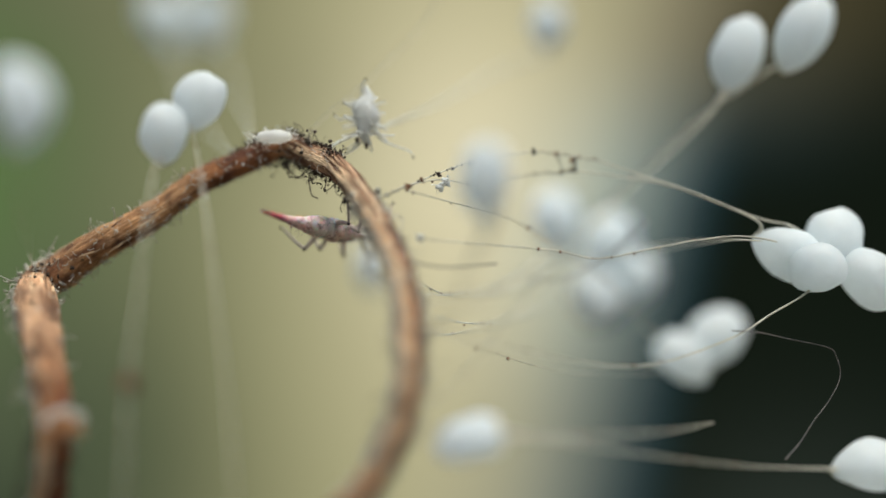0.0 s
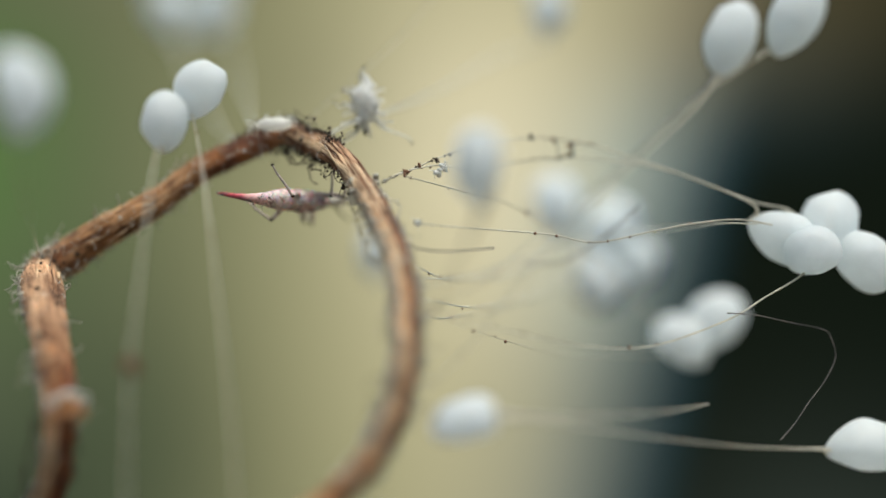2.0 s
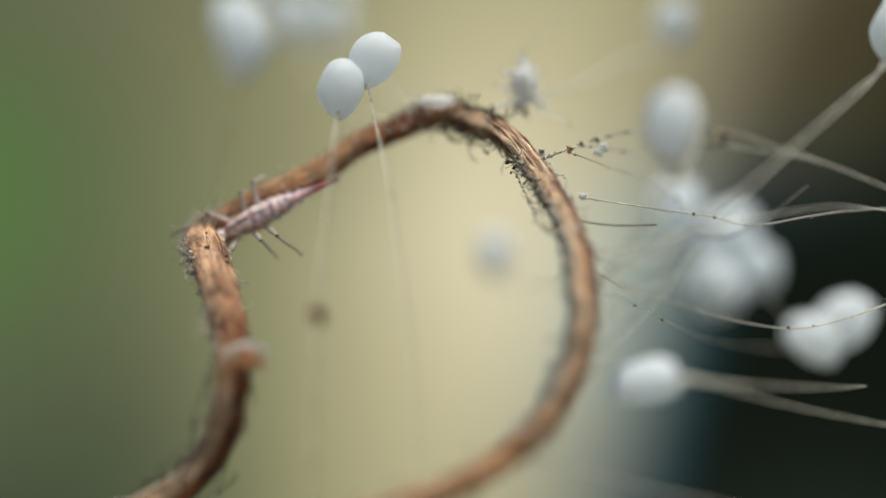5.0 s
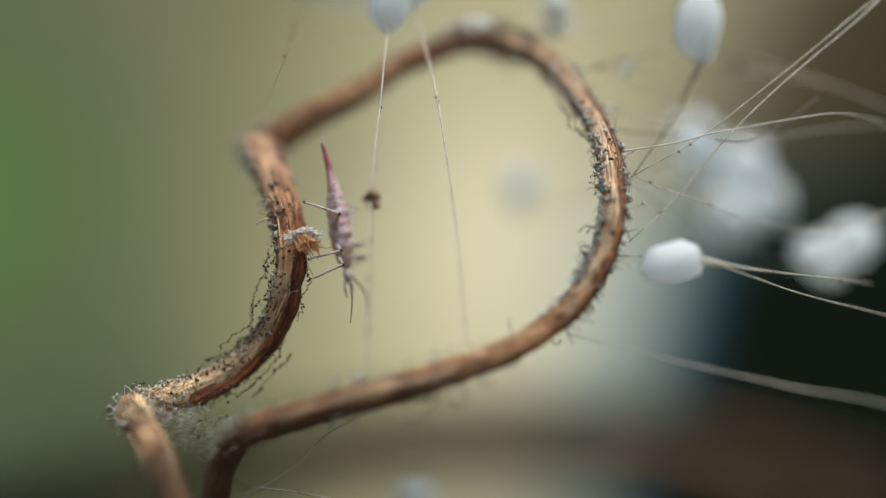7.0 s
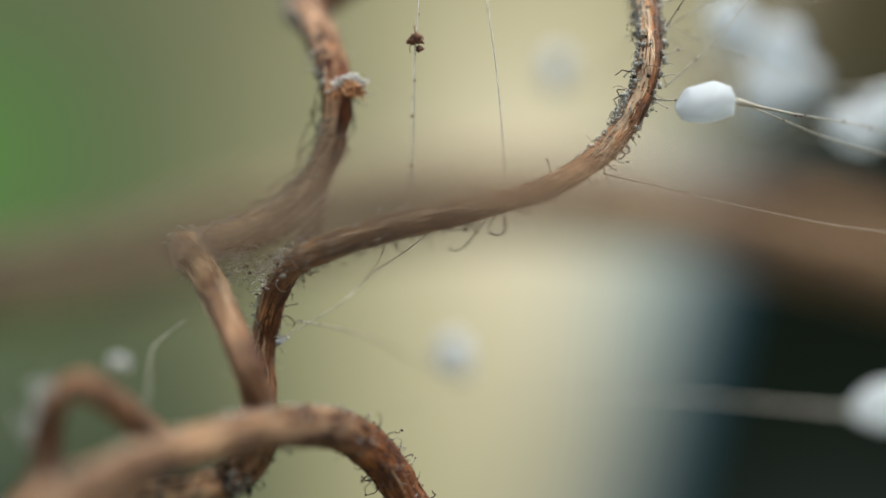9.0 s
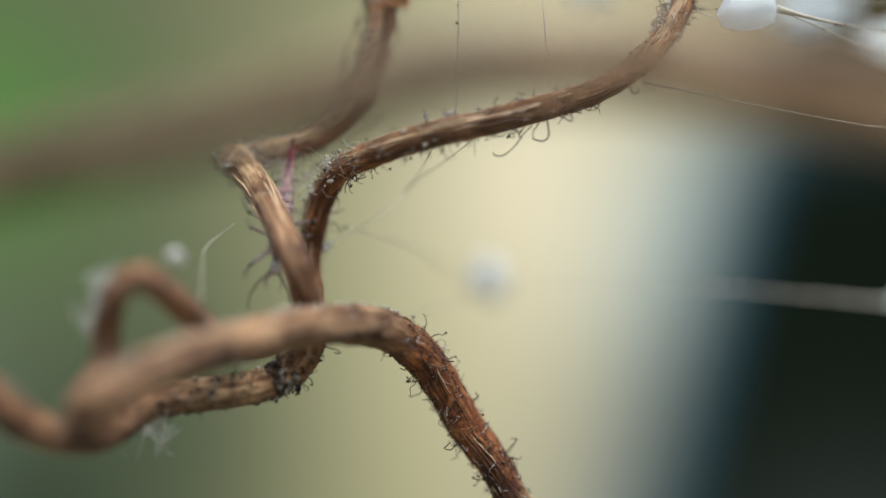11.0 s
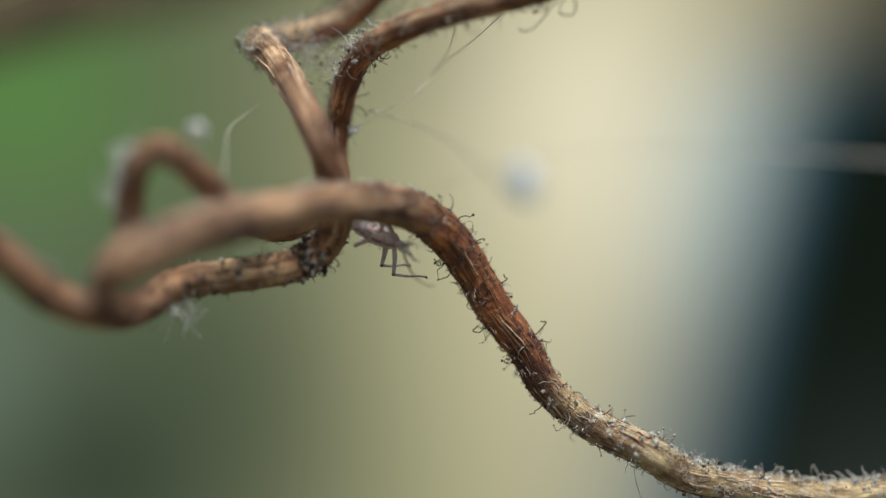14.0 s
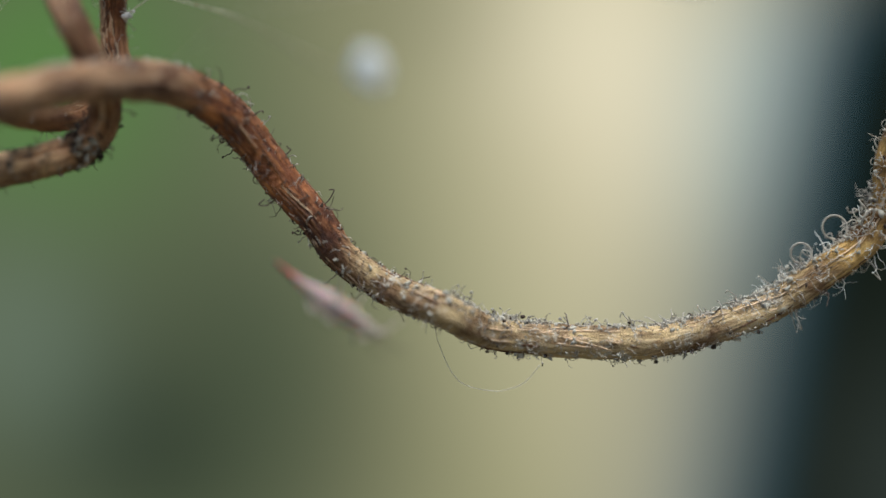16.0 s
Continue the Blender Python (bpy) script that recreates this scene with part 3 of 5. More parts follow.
for n, (lo, hi, to, off) in enumerate(((B + 3.2, B + 6.6, (-1, -0.3, 0), 0.16), (B + 4.0, B + 6.8, (-1, 0.3, 0), 0.22), (B + 5.0, B + 6.6, (1, -0.4, 0), 0.12),
                                       (B + 2.6, B + 4.4, (0.6, -0.3, -1), 0.16), (B + 3.0, B + 4.2, (0.8, 0.2, -0.8), 0.28), (B + 2.2, B + 4.0, (-0.6, -0.4, 1), 0.10),
                                       (D + 4.0, D + 6.5, (-1, -0.2, 0), 0.10), (D + 3.0, D + 5.0, (-1, 0.2, 0), 0.14), (A + 14.5, B + 0.6, (-1, -0.5, 0), 0.15), (D - 0.5, D + 1.2, (0, -0.3, -1), 0.14), (D + 0.3, D + 2.2, (-0.6, -0.2, -1), 0.18), (D - 0.8, D + 1.6, (0.3, -0.4, 1), 0.06))):
    rng = np.random.RandomState(60 + n)
    pts = []
    for k, u in enumerate(np.linspace(lo, hi, 7)):
        p, d, _ = place_on(u, rng, to)
        pts.append(p + d * (0.02 if k in (0, 6) and n % 2 else off) + rng.randn(3) * 0.035)
    chain(pts, 70 + n)


def big_hair(points, r, mat, label):
    v, f, _ = tube(spline(points, 9), r, 6, 0.1, seed=3)
    part("hooked_hair", mesh_of("hooked_hair", v, f), mat, tendril_thing, label)


def hook(s, to, size, seed, mat):
    """A stiff hair with kinks that ends in a hook."""
    rng = np.random.RandomState(seed)
    p, d, t = place_on(s, rng, np.array(to) + rng.randn(3) * 0.3)
    q = t * rng.choice((-1, 1)) + rng.randn(3) * 0.4
    q /= np.linalg.norm(q)
    size = size * rng.uniform(0.5, 1.0)
    k = rng.uniform(0.2, 0.7)
    pts = [p - d * 0.02, p + d * size * 0.4, p + d * size * 0.8 + q * size * k * 0.4, p + d * size * rng.uniform(0.7, 1.1) + q * size * k, p + d * size * rng.uniform(0.3, 0.9) + q * size * k * 1.5]
    pts = [x + rng.randn(3) * size * 0.06 for x in pts]
    big_hair(pts, 0.010, mat, "stiff hooked hair")


for n, (at, to, size) in enumerate(((D + 10.2, DOWN, 0.30), (D + 11.6, (0.2, -0.5, -1), 0.34), (D + 9.4, RIGHT, 0.22), (F + 7.5, RIGHT, 0.22), (F + 8.6, (1, -0.3, 0.5), 0.30),
                                    (F + 7.6, LEFT, 0.24), (F + 9.2, LEFT, 0.26), (F + 9.9, RIGHT, 0.34), (A + 8.4, DOWN, 0.26), (A + 9.2, (0.6, 0, -1), 0.30), (E + 2.6, RIGHT, 0.28),
                                    (D + 6.2, LEFT, 0.20), (D + 7.4, LEFT, 0.22), (D + 8.2, LEFT, 0.20), (D + 0.6, DOWN, 0.34), (D + 1.2, DOWN, 0.30), (D + 0.2, DOWN, 0.30), (D + 1.7, DOWN, 0.26))):
    hook(at, to, size, 200 + n, HAIR_DARK)
for n, (at, to, size) in enumerate(((G + 8.9, UP, 0.40), (G + 9.7, UP, 0.46), (G + 8.4, DOWN, 0.38), (G + 9.9, DOWN, 0.44), (G + 7.6, UP, 0.30), (G + 5.6, UP, 0.30), (G + 10.6, UP, 0.4))):
    hook(at, to, size, 240 + n, HAIR_PALE)


def ring_curl(s, to, size, seed):
    """A pale hair wound into a ring."""
    p, d, t = place_on(s, np.random.RandomState(seed), to)
    pts = [p + d * size * (1 - math.cos(a)) + t * size * math.sin(a) for a in np.linspace(-0.3, 5.6, 12)]
    big_hair([q + np.array((0.02, 0.05, 0.02)) * n * size for n, q in enumerate(pts)], 0.017, HAIR_PALE, "pale hair curled into a ring")


for n, (at, to, size) in enumerate(((G + 9.0, UP, 0.17), (G + 9.8, UP, 0.20), (D + 9.3, RIGHT, 0.06), (G + 10.4, (0.3, -0.5, 1), 0.16))):
    ring_curl(at, to, size, 300 + n)


def mould_tuft():
    """The stub of a side shoot: a rusty core under a white hood of frayed fibres, with a few trailing threads."""
    rng = np.random.RandomState(21)
    c = np.array((-1.74, 0.10, 2.03))
    arc = np.array([c + np.array((0.20 * math.cos(a), -0.08, 0.15 * math.sin(a))) for a in np.linspace(0.25, 3.15, 22)])
    pieces = [tube(arc, 0.012 + 0.045 * np.sin(np.linspace(0.1, 3.04, 22)), 12, 0.2, seed=8)[:2]]
    for k in range(60):
        a = rng.uniform(0.25, 3.15)
        p = c + np.array((0.20 * math.cos(a), -0.09, 0.15 * math.sin(a))) + rng.randn(3) * 0.02
        way = np.array((math.cos(a) * 0.9, -0.5, 0.2 * math.sin(a) - 0.5)) + rng.randn(3) * 0.30
        pieces.append(curl(p, way, rng, rng.uniform(0.08, 0.22), 1.3, rng.uniform(0.010, 0.017), 6))
    tuft = part("mould_tuft", mesh_of("mould_tuft", *joined(pieces)), HUSK, tendril_thing, "white hood of frayed fibres")
    pieces = [lump(c + np.array((0.02, -0.04, -0.02)), (0.16, 0.12, 0.13), rng, 8, 10, 0.25)]
    for k in range(46):
        p = c + np.array((rng.uniform(-0.14, 0.18), -0.10 + 0.04 * rng.randn(), rng.uniform(-0.08, 0.06)))
        pieces.append(curl(p, (0.5 * rng.randn() + 0.25, -0.2, -1), rng, rng.uniform(0.10, 0.26), 1.0, rng.uniform(0.014, 0.026), 6))
    part("tuft_base", mesh_of("tuft_base", *joined(pieces)), TUFT_TAN, tuft, "rusty orange core under the hood")
    pieces = []
    for to in ((0.55, -0.1, -0.9), (0.35, 0.1, -1.0), (0.9, 0.0, -0.4), (-0.9, -0.2, -0.3), (0.1, -0.2, -1.0)):
        p = c + np.array(to) * 0.16
        pieces.append(curl(p, to, rng, rng.uniform(0.30, 0.52), 1.3, 0.010, 9))
    part("tuft_thread", mesh_of("tuft_thread", *joined(pieces)), HAIR_PALE, tuft, "pale brown trailing threads", "stuff")


mould_tuft()


def fluff_ball():
    rng = np.random.RandomState(22)
    c = np.array((1.04, 2.19, 6.16))
    pieces = [lump(c + np.array((0, 0, 0.02)), (0.30, 0.13, 0.11), rng, 12, 16, 0.06)]
    pieces += [curl(c + rng.randn(3) * (0.15, 0.06, 0.05), rng.randn(3) + (0, 0, 0.6), rng, 0.18, 4.0, 0.008) for _ in range(40)]
    part("mould_fluff", mesh_of("mould_fluff", *joined(pieces)), HUSK, tendril_thing, "white lump of fluffy mould")


fluff_ball()


def web():
    """Matted mould threads between the two legs of the fork."""
    rng = np.random.RandomState(23)
    pieces = []
    for k in range(80):
        a, b = np.array((-3.86, 0.19, -0.69)), np.array((-2.91, 0.04, -0.95))
        p = a + (b - a) * rng.rand() + rng.randn(3) * (0.10, 0.12, 0.15)
        pieces.append(curl(p, rng.randn(3), rng, rng.uniform(0.2, 0.5), 5.5, 0.007, 10))
    mat = part("mould_web", mesh_of("mould_web", *joined(pieces)), HAIR_PALE, tendril_thing, "matted pale mould threads in the fork", "stuff")
    pieces = []
    for k in range(18):
        p = np.array((-3.25, 0.14, -0.82)) + rng.randn(3) * (0.30, 0.12, 0.18)
        pieces.append(lump(p, rng.uniform(0.012, 0.03), rng, 4, 6))
    part("web_grain", mesh_of("web_grain", *joined(pieces)), SPECK, mat, "dark grains caught in the mould", "stuff")


web()


# ---- eggs ----
def shell_mesh(length, width, flat, seed):
    """An egg standing on its stalk end at the origin, long axis up z."""
    rng = np.random.RandomState(seed)
    rings, around = 30, 34
    ph = rng.rand(6) * 6.3
    taper, bend, way = rng.uniform(0.46, 0.64), rng.uniform(0.02, 0.09) * length, rng.uniform(0, 6.28)
    verts, faces = [], []
    for i in range(rings + 1):
        u = i / rings
        th = math.pi * u
        z = length * (1 - math.cos(th)) / 2
        r = width / 2 * math.sin(th) ** 0.9 * (1 - 0.05 * math.cos(th)) * (1 if u > 0.5 or flat else 1 - taper * (2 * (0.5 - u)) ** 1.5)
        if flat and u < 0.35:
            z, r = max(z, 0.10 * length), max(r, width * 0.34 * min(1, u / 0.12))
        for j in range(around):
            a = 2 * math.pi * j / around
            k = 1 + 0.04 * math.sin(2 * a + ph[0] + 3 * u) + 0.028 * math.sin(3 * a + ph[1] + 2 * u) + 0.02 * math.sin(9 * u + ph[2] + a) + 0.014 * math.sin(5 * a + 11 * u + ph[4]) + (0.05 if flat else 0.01) * math.sin(4 * a + 7 * u + ph[3])
            verts.append((r * k * math.cos(a) * MM, r * k * math.sin(a) * MM, z * MM))
    for i in range(rings):
        for j in range(around):
            k = (j + 1) % around
            faces.append((i * around + j, i * around + k, (i + 1) * around + k, (i + 1) * around + j))
    dents = [(rng.uniform(0.15, 0.9), rng.uniform(0, 6.28), rng.uniform(0.05, 0.13)) for _ in range(5)]
    for n, (x, y, z) in enumerate(verts):
        u, a = z / MM / length, math.atan2(y, x)
        k = 1.0
        for du, da, deep in dents:
            k -= deep * math.exp(-((u - du) / 0.16) ** 2 - (math.sin((a - da) / 2) / 0.28) ** 2)
        off = bend * 4 * u * (1 - u) * MM
        verts[n] = (x * k + off * math.cos(way), y * k + off * math.sin(way), z)
    # sunken facets and a slanting end, where the empty shell has crumpled
    half = np.array((width / 2, width / 2, length / 2)) * MM
    mid = np.array((0, 0, length / 2)) * MM
    p = (np.array(verts) - mid) / half
    for q in range(7 if flat else 3):
        way = rng.randn(3)
        if q < 2:
            way = np.array((rng.uniform(-0.6, 0.6), rng.uniform(-0.6, 0.6), 1.0))
        elif way[2] < -0.3:
            way[2] *= -0.5
        way /= np.linalg.norm(way)
        over = p @ way - (rng.uniform(0.80, 0.94) if flat else rng.uniform(0.90, 0.97))
        p -= np.outer(np.where(over > 0, over * 0.95, 0), way)
    verts = [tuple(r) for r in p * half * 1.03 + mid]
    return verts, faces


egg_count = 0


def egg(centre_at, axis, length, width, stalk, label, flat=False, fine=False):
    global egg_count
    egg_count += 1
    rng = np.random.RandomState(100 + egg_count)
    ax = Vector(axis).normalized()
    foot = Vector(centre_at) - ax * (length / 2)
    root = tagged(new("insect_egg"), label, "egg", "stalked eggs")
    root.matrix_basis = Matrix.Translation(foot * MM) @ ax.to_track_quat("Z", "Y").to_matrix().to_4x4()
    back = root.matrix_basis.inverted()
    v, f = shell_mesh(length, width, flat, egg_count)
    part("shell", mesh_of("shell", v, f), SHELL_PALE if "pale" in label or "shrunken" in label else SHELL, root)
    pts = [tuple(foot + ax * 0.03), *stalk]
    if (Vector(pts[0]) - Vector(pts[1])).length < 0.12:
        del pts[1]
    line = spline(pts, 14)
    thick = np.interp(np.arange(len(line)), [0, 6, 20, len(line)], [0.065, 0.032, 0.014, 0.011]) * (0.4 if fine or "near the lens" in label else 2.0 if "distant" in label or "far above" in label else 1.0)
    v, f, _ = tube(line, thick, 7, 0.10, seed=egg_count)
    v = [tuple(back @ Vector(p)) for p in v]
    part("stalk", mesh_of("stalk", v, f), SILK_WHITE if "pale" in label else SILK, root, "fine silk stalk")
    # tiny beads of dust along the stalk
    pieces = []
    for _ in range(9):
        p = line[rng.randint(5, len(line))] + rng.randn(3) * 0.012
        pieces.append(lump(p, rng.uniform(0.012, 0.026), rng, 4, 6))
    v, f = joined(pieces)
    v = [tuple(back @ Vector(p)) for p in v]
    part("dust", mesh_of("dust", v, f), RUST, root, "dry brown dust beads", "stuff")
    return root


egg((-0.45, 0.99, 6.10), (0.12, -0.1, 1), 0.92, 0.7, [(-0.49, 0.83, 5.69), (-0.51, 0.35, 5.43), (-0.59, -0.19, 4.17), (-0.69, -0.77, 2.60), (-0.71, -1.03, 1.29), (-0.74, -1.15, -0.09)], "white oval egg, one of a leaning pair on a silk stalk")
egg((0.06, 1.19, 6.57), (0.55, -0.1, 0.8), 0.96, 0.7, [(-0.08, 1.09, 6.21), (0.05, 0.88, 5.63), (0.26, 0.23, 4.58), (0.42, -0.21, 3.48), (0.59, -0.64, 2.02), (0.71, -0.99, 0.39)], "white oval egg leaning against its neighbour on a stalk")
egg((7.89, 0.11, 6.90), (0.35, 0.0, 0.94), 1.12, 0.72, [(7.59, 0.09, 6.39), (7.24, -0.03, 5.87), (5.83, -0.12, 4.66), (4.82, -0.22, 3.69), (4.06, -0.19, 2.78), (3.27, -0.23, 2.03)], "white egg on a long slanting silk stalk")
egg((8.88, 0.11, 7.15), (0.5, -0.1, 0.85), 1.2, 0.76, [(8.45, 0.12, 6.71), (7.86, -0.03, 6.36), (7.29, -0.02, 6.01), (5.80, -0.12, 4.79), (4.46, -0.10, 3.74), (3.27, 0.05, 3.05)], "white egg with a chipped tip on a long slanting stalk")
# cluster
egg((9.13, 1.96, 4.02), (0.75, -0.3, -0.5), 1.15, 0.84, [(8.72, 1.93, 4.55), (8.09, 2.06, 4.91), (7.41, 2.21, 5.22), (6.80, 2.34, 5.46), (6.18, 2.45, 5.70), (5.58, 2.47, 5.82), (5.20, 2.37, 5.85), (4.40, 2.18, 5.74), (3.84, 1.87, 5.57), (3.28, 1.56, 5.34), (2.75, 1.26, 5.10)], "white egg in a clump of four on twisted silk")
egg((9.98, 2.14, 4.22), (0.3, 0.5, 0.8), 1.15, 0.9, [(9.35, 2.05, 4.44), (8.71, 2.01, 4.64), (7.49, 2.20, 5.17), (6.80, 2.34, 5.36), (5.86, 2.48, 5.51), (5.05, 2.39, 5.47), (4.29, 2.19, 5.33), (3.64, 1.76, 5.38), (3.09, 1.40, 5.26), (2.75, 1.26, 5.10)], "white egg on top of a clump of four")
egg((10.38, 1.87, 3.63), (0.7, -0.2, -0.75), 1.2, 0.85, [(9.89, 1.85, 3.97), (8.50, 1.58, 4.31), (7.65, 1.55, 4.30), (6.95, 1.42, 4.20), (6.04, 1.51, 4.06), (5.38, 1.51, 4.20), (4.63, 1.42, 4.29), (4.00, 1.23, 4.35), (3.27, 1.03, 4.43)], "white egg sagging at the end of a clump")
egg((9.51, 1.66, 3.85), (0.1, -0.9, -0.3), 1.05, 0.85, [(9.40, 1.56, 3.53), (8.63, 1.47, 3.08), (7.96, 1.29, 2.76), (6.77, 1.15, 2.43), (5.76, 0.85, 2.48), (4.79, 0.44, 2.71), (4.04, 0.24, 2.91), (3.55, 0.15, 3.08), (3.12, 0.06, 3.30)], "white egg low in a clump of four")
egg((8.09, 4.66, 2.26), (-0.6, 0.1, 0.6), 1.15, 0.85, [(8.42, 4.65, 2.58), (7.51, 4.50, 2.77), (6.67, 3.82, 3.62), (5.62, 2.98, 4.31), (5.04, 2.51, 4.65), (4.54, 2.07, 4.84), (3.80, 1.66, 5.01), (3.10, 1.25, 5.18)], "white egg blurred by distance, stalk leading back to the tendril")
egg((8.83, 4.86, 2.57), (0.55, 0.2, 0.7), 1.25, 0.95, [(8.54, 4.75, 2.15), (7.44, 4.29, 2.12), (5.64, 2.64, 2.26), (4.21, 1.22, 2.72), (3.24, 0.27, 3.14)], "white egg in a pair beyond the tendril loop", fine=True)
egg((6.25, 6.85, 4.99), (-0.1, 0.2, 1), 1.35, 1.0, [(6.21, 6.72, 4.36), (5.01, 4.86, 3.73), (3.82, 2.67, 3.58), (3.21, 0.92, 3.78)], "pale egg far behind on a faint stalk")
egg((7.27, 7.15, 4.51), (0.6, 0.2, 0.6), 1.45, 1.1, [(7.01, 7.07, 3.99), (5.32, 4.85, 3.67), (4.00, 2.67, 3.57), (3.24, 0.71, 3.62)], "pale egg far behind beside two others")
egg((7.00, 7.10, 3.51), (0.3, 0.2, -0.9), 1.4, 1.1, [(6.76, 6.96, 4.00), (4.93, 4.32, 3.13), (3.75, 1.90, 2.97), (3.24, 0.38, 3.05)], "pale egg far behind, lowest of three")
egg((7.76, 7.38, 3.88), (0.8, 0.2, -0.3), 1.4, 1.05, [(7.28, 7.29, 3.99), (5.62, 4.86, 3.29), (4.24, 2.33, 3.11), (3.25, 0.49, 3.30)], "pale egg far behind, pressed against its neighbours")
egg((6.28, 7.23, 9.05), (0.1, 0.2, 1), 1.0, 0.72, [(6.11, 7.09, 8.42), (5.04, 5.85, 7.87), (3.83, 4.23, 7.01), (2.89, 2.76, 6.42), (2.07, 2.23, 6.08), (1.71, 2.12, 5.72)], "pale egg far above and behind")
egg((-2.27, 11.29, 10.36), (-0.2, 0, 1), 1.4, 1.0, [(-1.79, 9.98, 9.19), (-1.45, 8.95, 8.23), (-0.31, 5.30, 6.62), (0.53, 2.34, 5.77)], "pale egg of a distant pair")
egg((-1.24, 11.42, 10.34), (0.2, 0, 1), 1.4, 1.0, [(-0.83, 9.99, 9.43), (-0.35, 8.45, 8.35), (0.24, 5.31, 7.03), (0.68, 2.45, 6.04)], "pale egg of a distant pair, stalk bowed")
egg((-1.65, -2.16, 6.03), (-0.1, 0, 1), 1.1, 0.72, [(-1.69, -1.99, 5.37), (-2.04, -0.58, 4.78), (-2.79, 2.30, 4.25)], "pale egg standing apart on a drooping stalk", fine=True)
egg((2.49, 8.23, 4.22), (0.1, 0, 1), 1.0, 0.74, [(2.52, 8.04, 3.63), (2.94, 4.91, 3.35), (3.09, 1.26, 3.26)], "pale egg seen through the loop of the tendril")
egg((4.05, -1.75, 4.99), (-0.05, 0, 1), 1.02, 0.68, [(4.03, -1.74, 4.62), (3.84, -1.45, 4.01), (3.59, -1.04, 3.52), (3.21, -0.06, 2.88)], "white egg bulging in front of the silk threads")
egg((3.77, -0.87, 1.64), (-0.98, 0.05, -0.12), 0.98, 0.66, [(4.29, -0.87, 1.64), (5.08, -0.55, 1.61), (6.19, -0.09, 1.55), (6.90, 0.37, 1.53), (7.57, 1.01, 1.53)], "white shrunken egg with a flat end beside a thread", flat=True)
egg((9.91, 0.88, 0.72), (1, 0, -0.05), 1.25, 0.8, [(9.24, 0.76, 0.80), (8.26, 0.68, 0.88), (7.27, 0.36, 1.04), (5.96, -0.01, 1.30), (4.35, -0.74, 1.69), (3.63, -0.50, 1.77), (3.03, -0.27, 1.83)], "white egg at the end of a beaded stalk")
egg((0.20, 6.66, -2.41), (-0.3, 0, 1), 0.98, 0.72, [(-0.06, 5.97, -2.69), (-0.75, 3.20, -2.33), (-1.33, 1.35, -2.03), (-1.92, 0.60, -1.85), (-2.44, 0.01, -1.75)], "white egg hanging far behind on a fine thread")
egg((5.54, -3.42, -2.79), (0.97, 0, 0.1), 1.05, 0.68, [(5.04, -3.36, -2.81), (2.29, -3.21, -2.65), (0.44, -3.02, -2.69), (-0.31, -2.84, -2.80), (-1.09, -2.28, -3.04), (-1.94, -1.44, -3.33)], "white egg near the lens on a long level stalk")


# ---- loose threads ----
thread_count = 0


def thread(points, r, label):
    global thread_count
    thread_count += 1
    dark = "dark" in label or "dry speck" in label
    line = spline(points, 14)
    v, f, _ = tube(line, r, 6, 0.12, seed=50 + thread_count)
    return tagged(part("silk_thread", mesh_of("silk_thread", v, f), SILK_DARK if dark else SILK), label, "thread", "silk threads")


thread([(3.94, 3.56, 8.87), (3.38, 3.42, 8.05), (2.45, 3.06, 7.12), (1.83, 2.85, 6.59), (1.41, 2.77, 6.16), (1.25, 2.66, 5.95)], 0.009, "pale silk thread rising from the arch")
thread([(8.00, 1.29, 2.88), (8.46, 1.37, 2.83), (9.00, 1.56, 2.70), (9.61, 1.65, 2.55), (9.74, 1.65, 2.41), (9.79, 1.64, 2.10), (9.58, 1.55, 1.76), (9.26, 1.45, 1.43), (8.99, 1.36, 1.12), (8.72, 1.26, 0.89)], 0.009, "dark curling thread hanging beside the eggs")
thread([(2.26, -0.44, 0.61), (3.07, -0.67, 0.41), (3.86, -0.88, 0.20), (5.42, -1.18, -0.15), (6.65, -1.57, -0.38), (8.33, -1.77, -0.86)], 0.011, "long pale thread running from the loop")
thread([(3.21, -0.11, 3.48), (3.99, -0.14, 3.61), (4.67, -0.16, 3.79), (5.73, -0.02, 4.02), (6.58, -0.06, 4.15), (7.34, 0.47, 4.22), (8.10, 1.29, 4.27), (8.71, 1.81, 4.26)], 0.013, "thread with a thin side hair")
thread([(4.77, 0.22, 3.75), (5.32, 0.31, 3.75), (5.90, 0.40, 4.05), (6.58, 0.49, 4.55)], 0.012, "short dark hair crossing a thread")
thread([(-0.38, -0.60, -0.31), (-0.81, -0.17, -0.62), (-1.32, 0.36, -0.92), (-1.55, 0.46, -1.14), (-1.91, 0.22, -1.50), (-2.86, 0.10, -2.08)], 0.010, "slack thread hanging between stems")
thread([(-1.09, -1.02, -0.58), (-1.28, 0.30, -0.80), (-1.55, 0.46, -1.14)], 0.008, "slack thread forked from another")
thread([(-4.08, -1.01, -1.77), (-4.29, -1.02, -1.94), (-4.48, -1.22, -2.18), (-4.39, -1.80, -2.58), (-4.32, -2.18, -2.99)], 0.007, "faint white thread across the gap")
thread([(3.05, 0.92, 4.16), (3.26, 0.91, 4.05), (3.72, 0.90, 3.99), (4.41, 1.10, 4.02)], 0.014, "short dark-tipped thread stub")
thread([(0.44, -1.00, -0.20), (0.32, -1.03, -0.33), (0.18, -1.03, -0.52), (0.02, -1.03, -0.66), (-0.11, -1.03, -0.67), (-0.15, -1.03, -0.63)], 0.009, "crooked dark hair hanging under the loop")
thread([(0.66, -1.00, -0.06), (0.69, -1.05, -0.23), (0.70, -1.03, -0.36), (0.62, -1.03, -0.44), (0.50, -1.03, -0.42), (0.45, -1.03, -0.39)], 0.013, "dark hooked hair hanging under the loop")
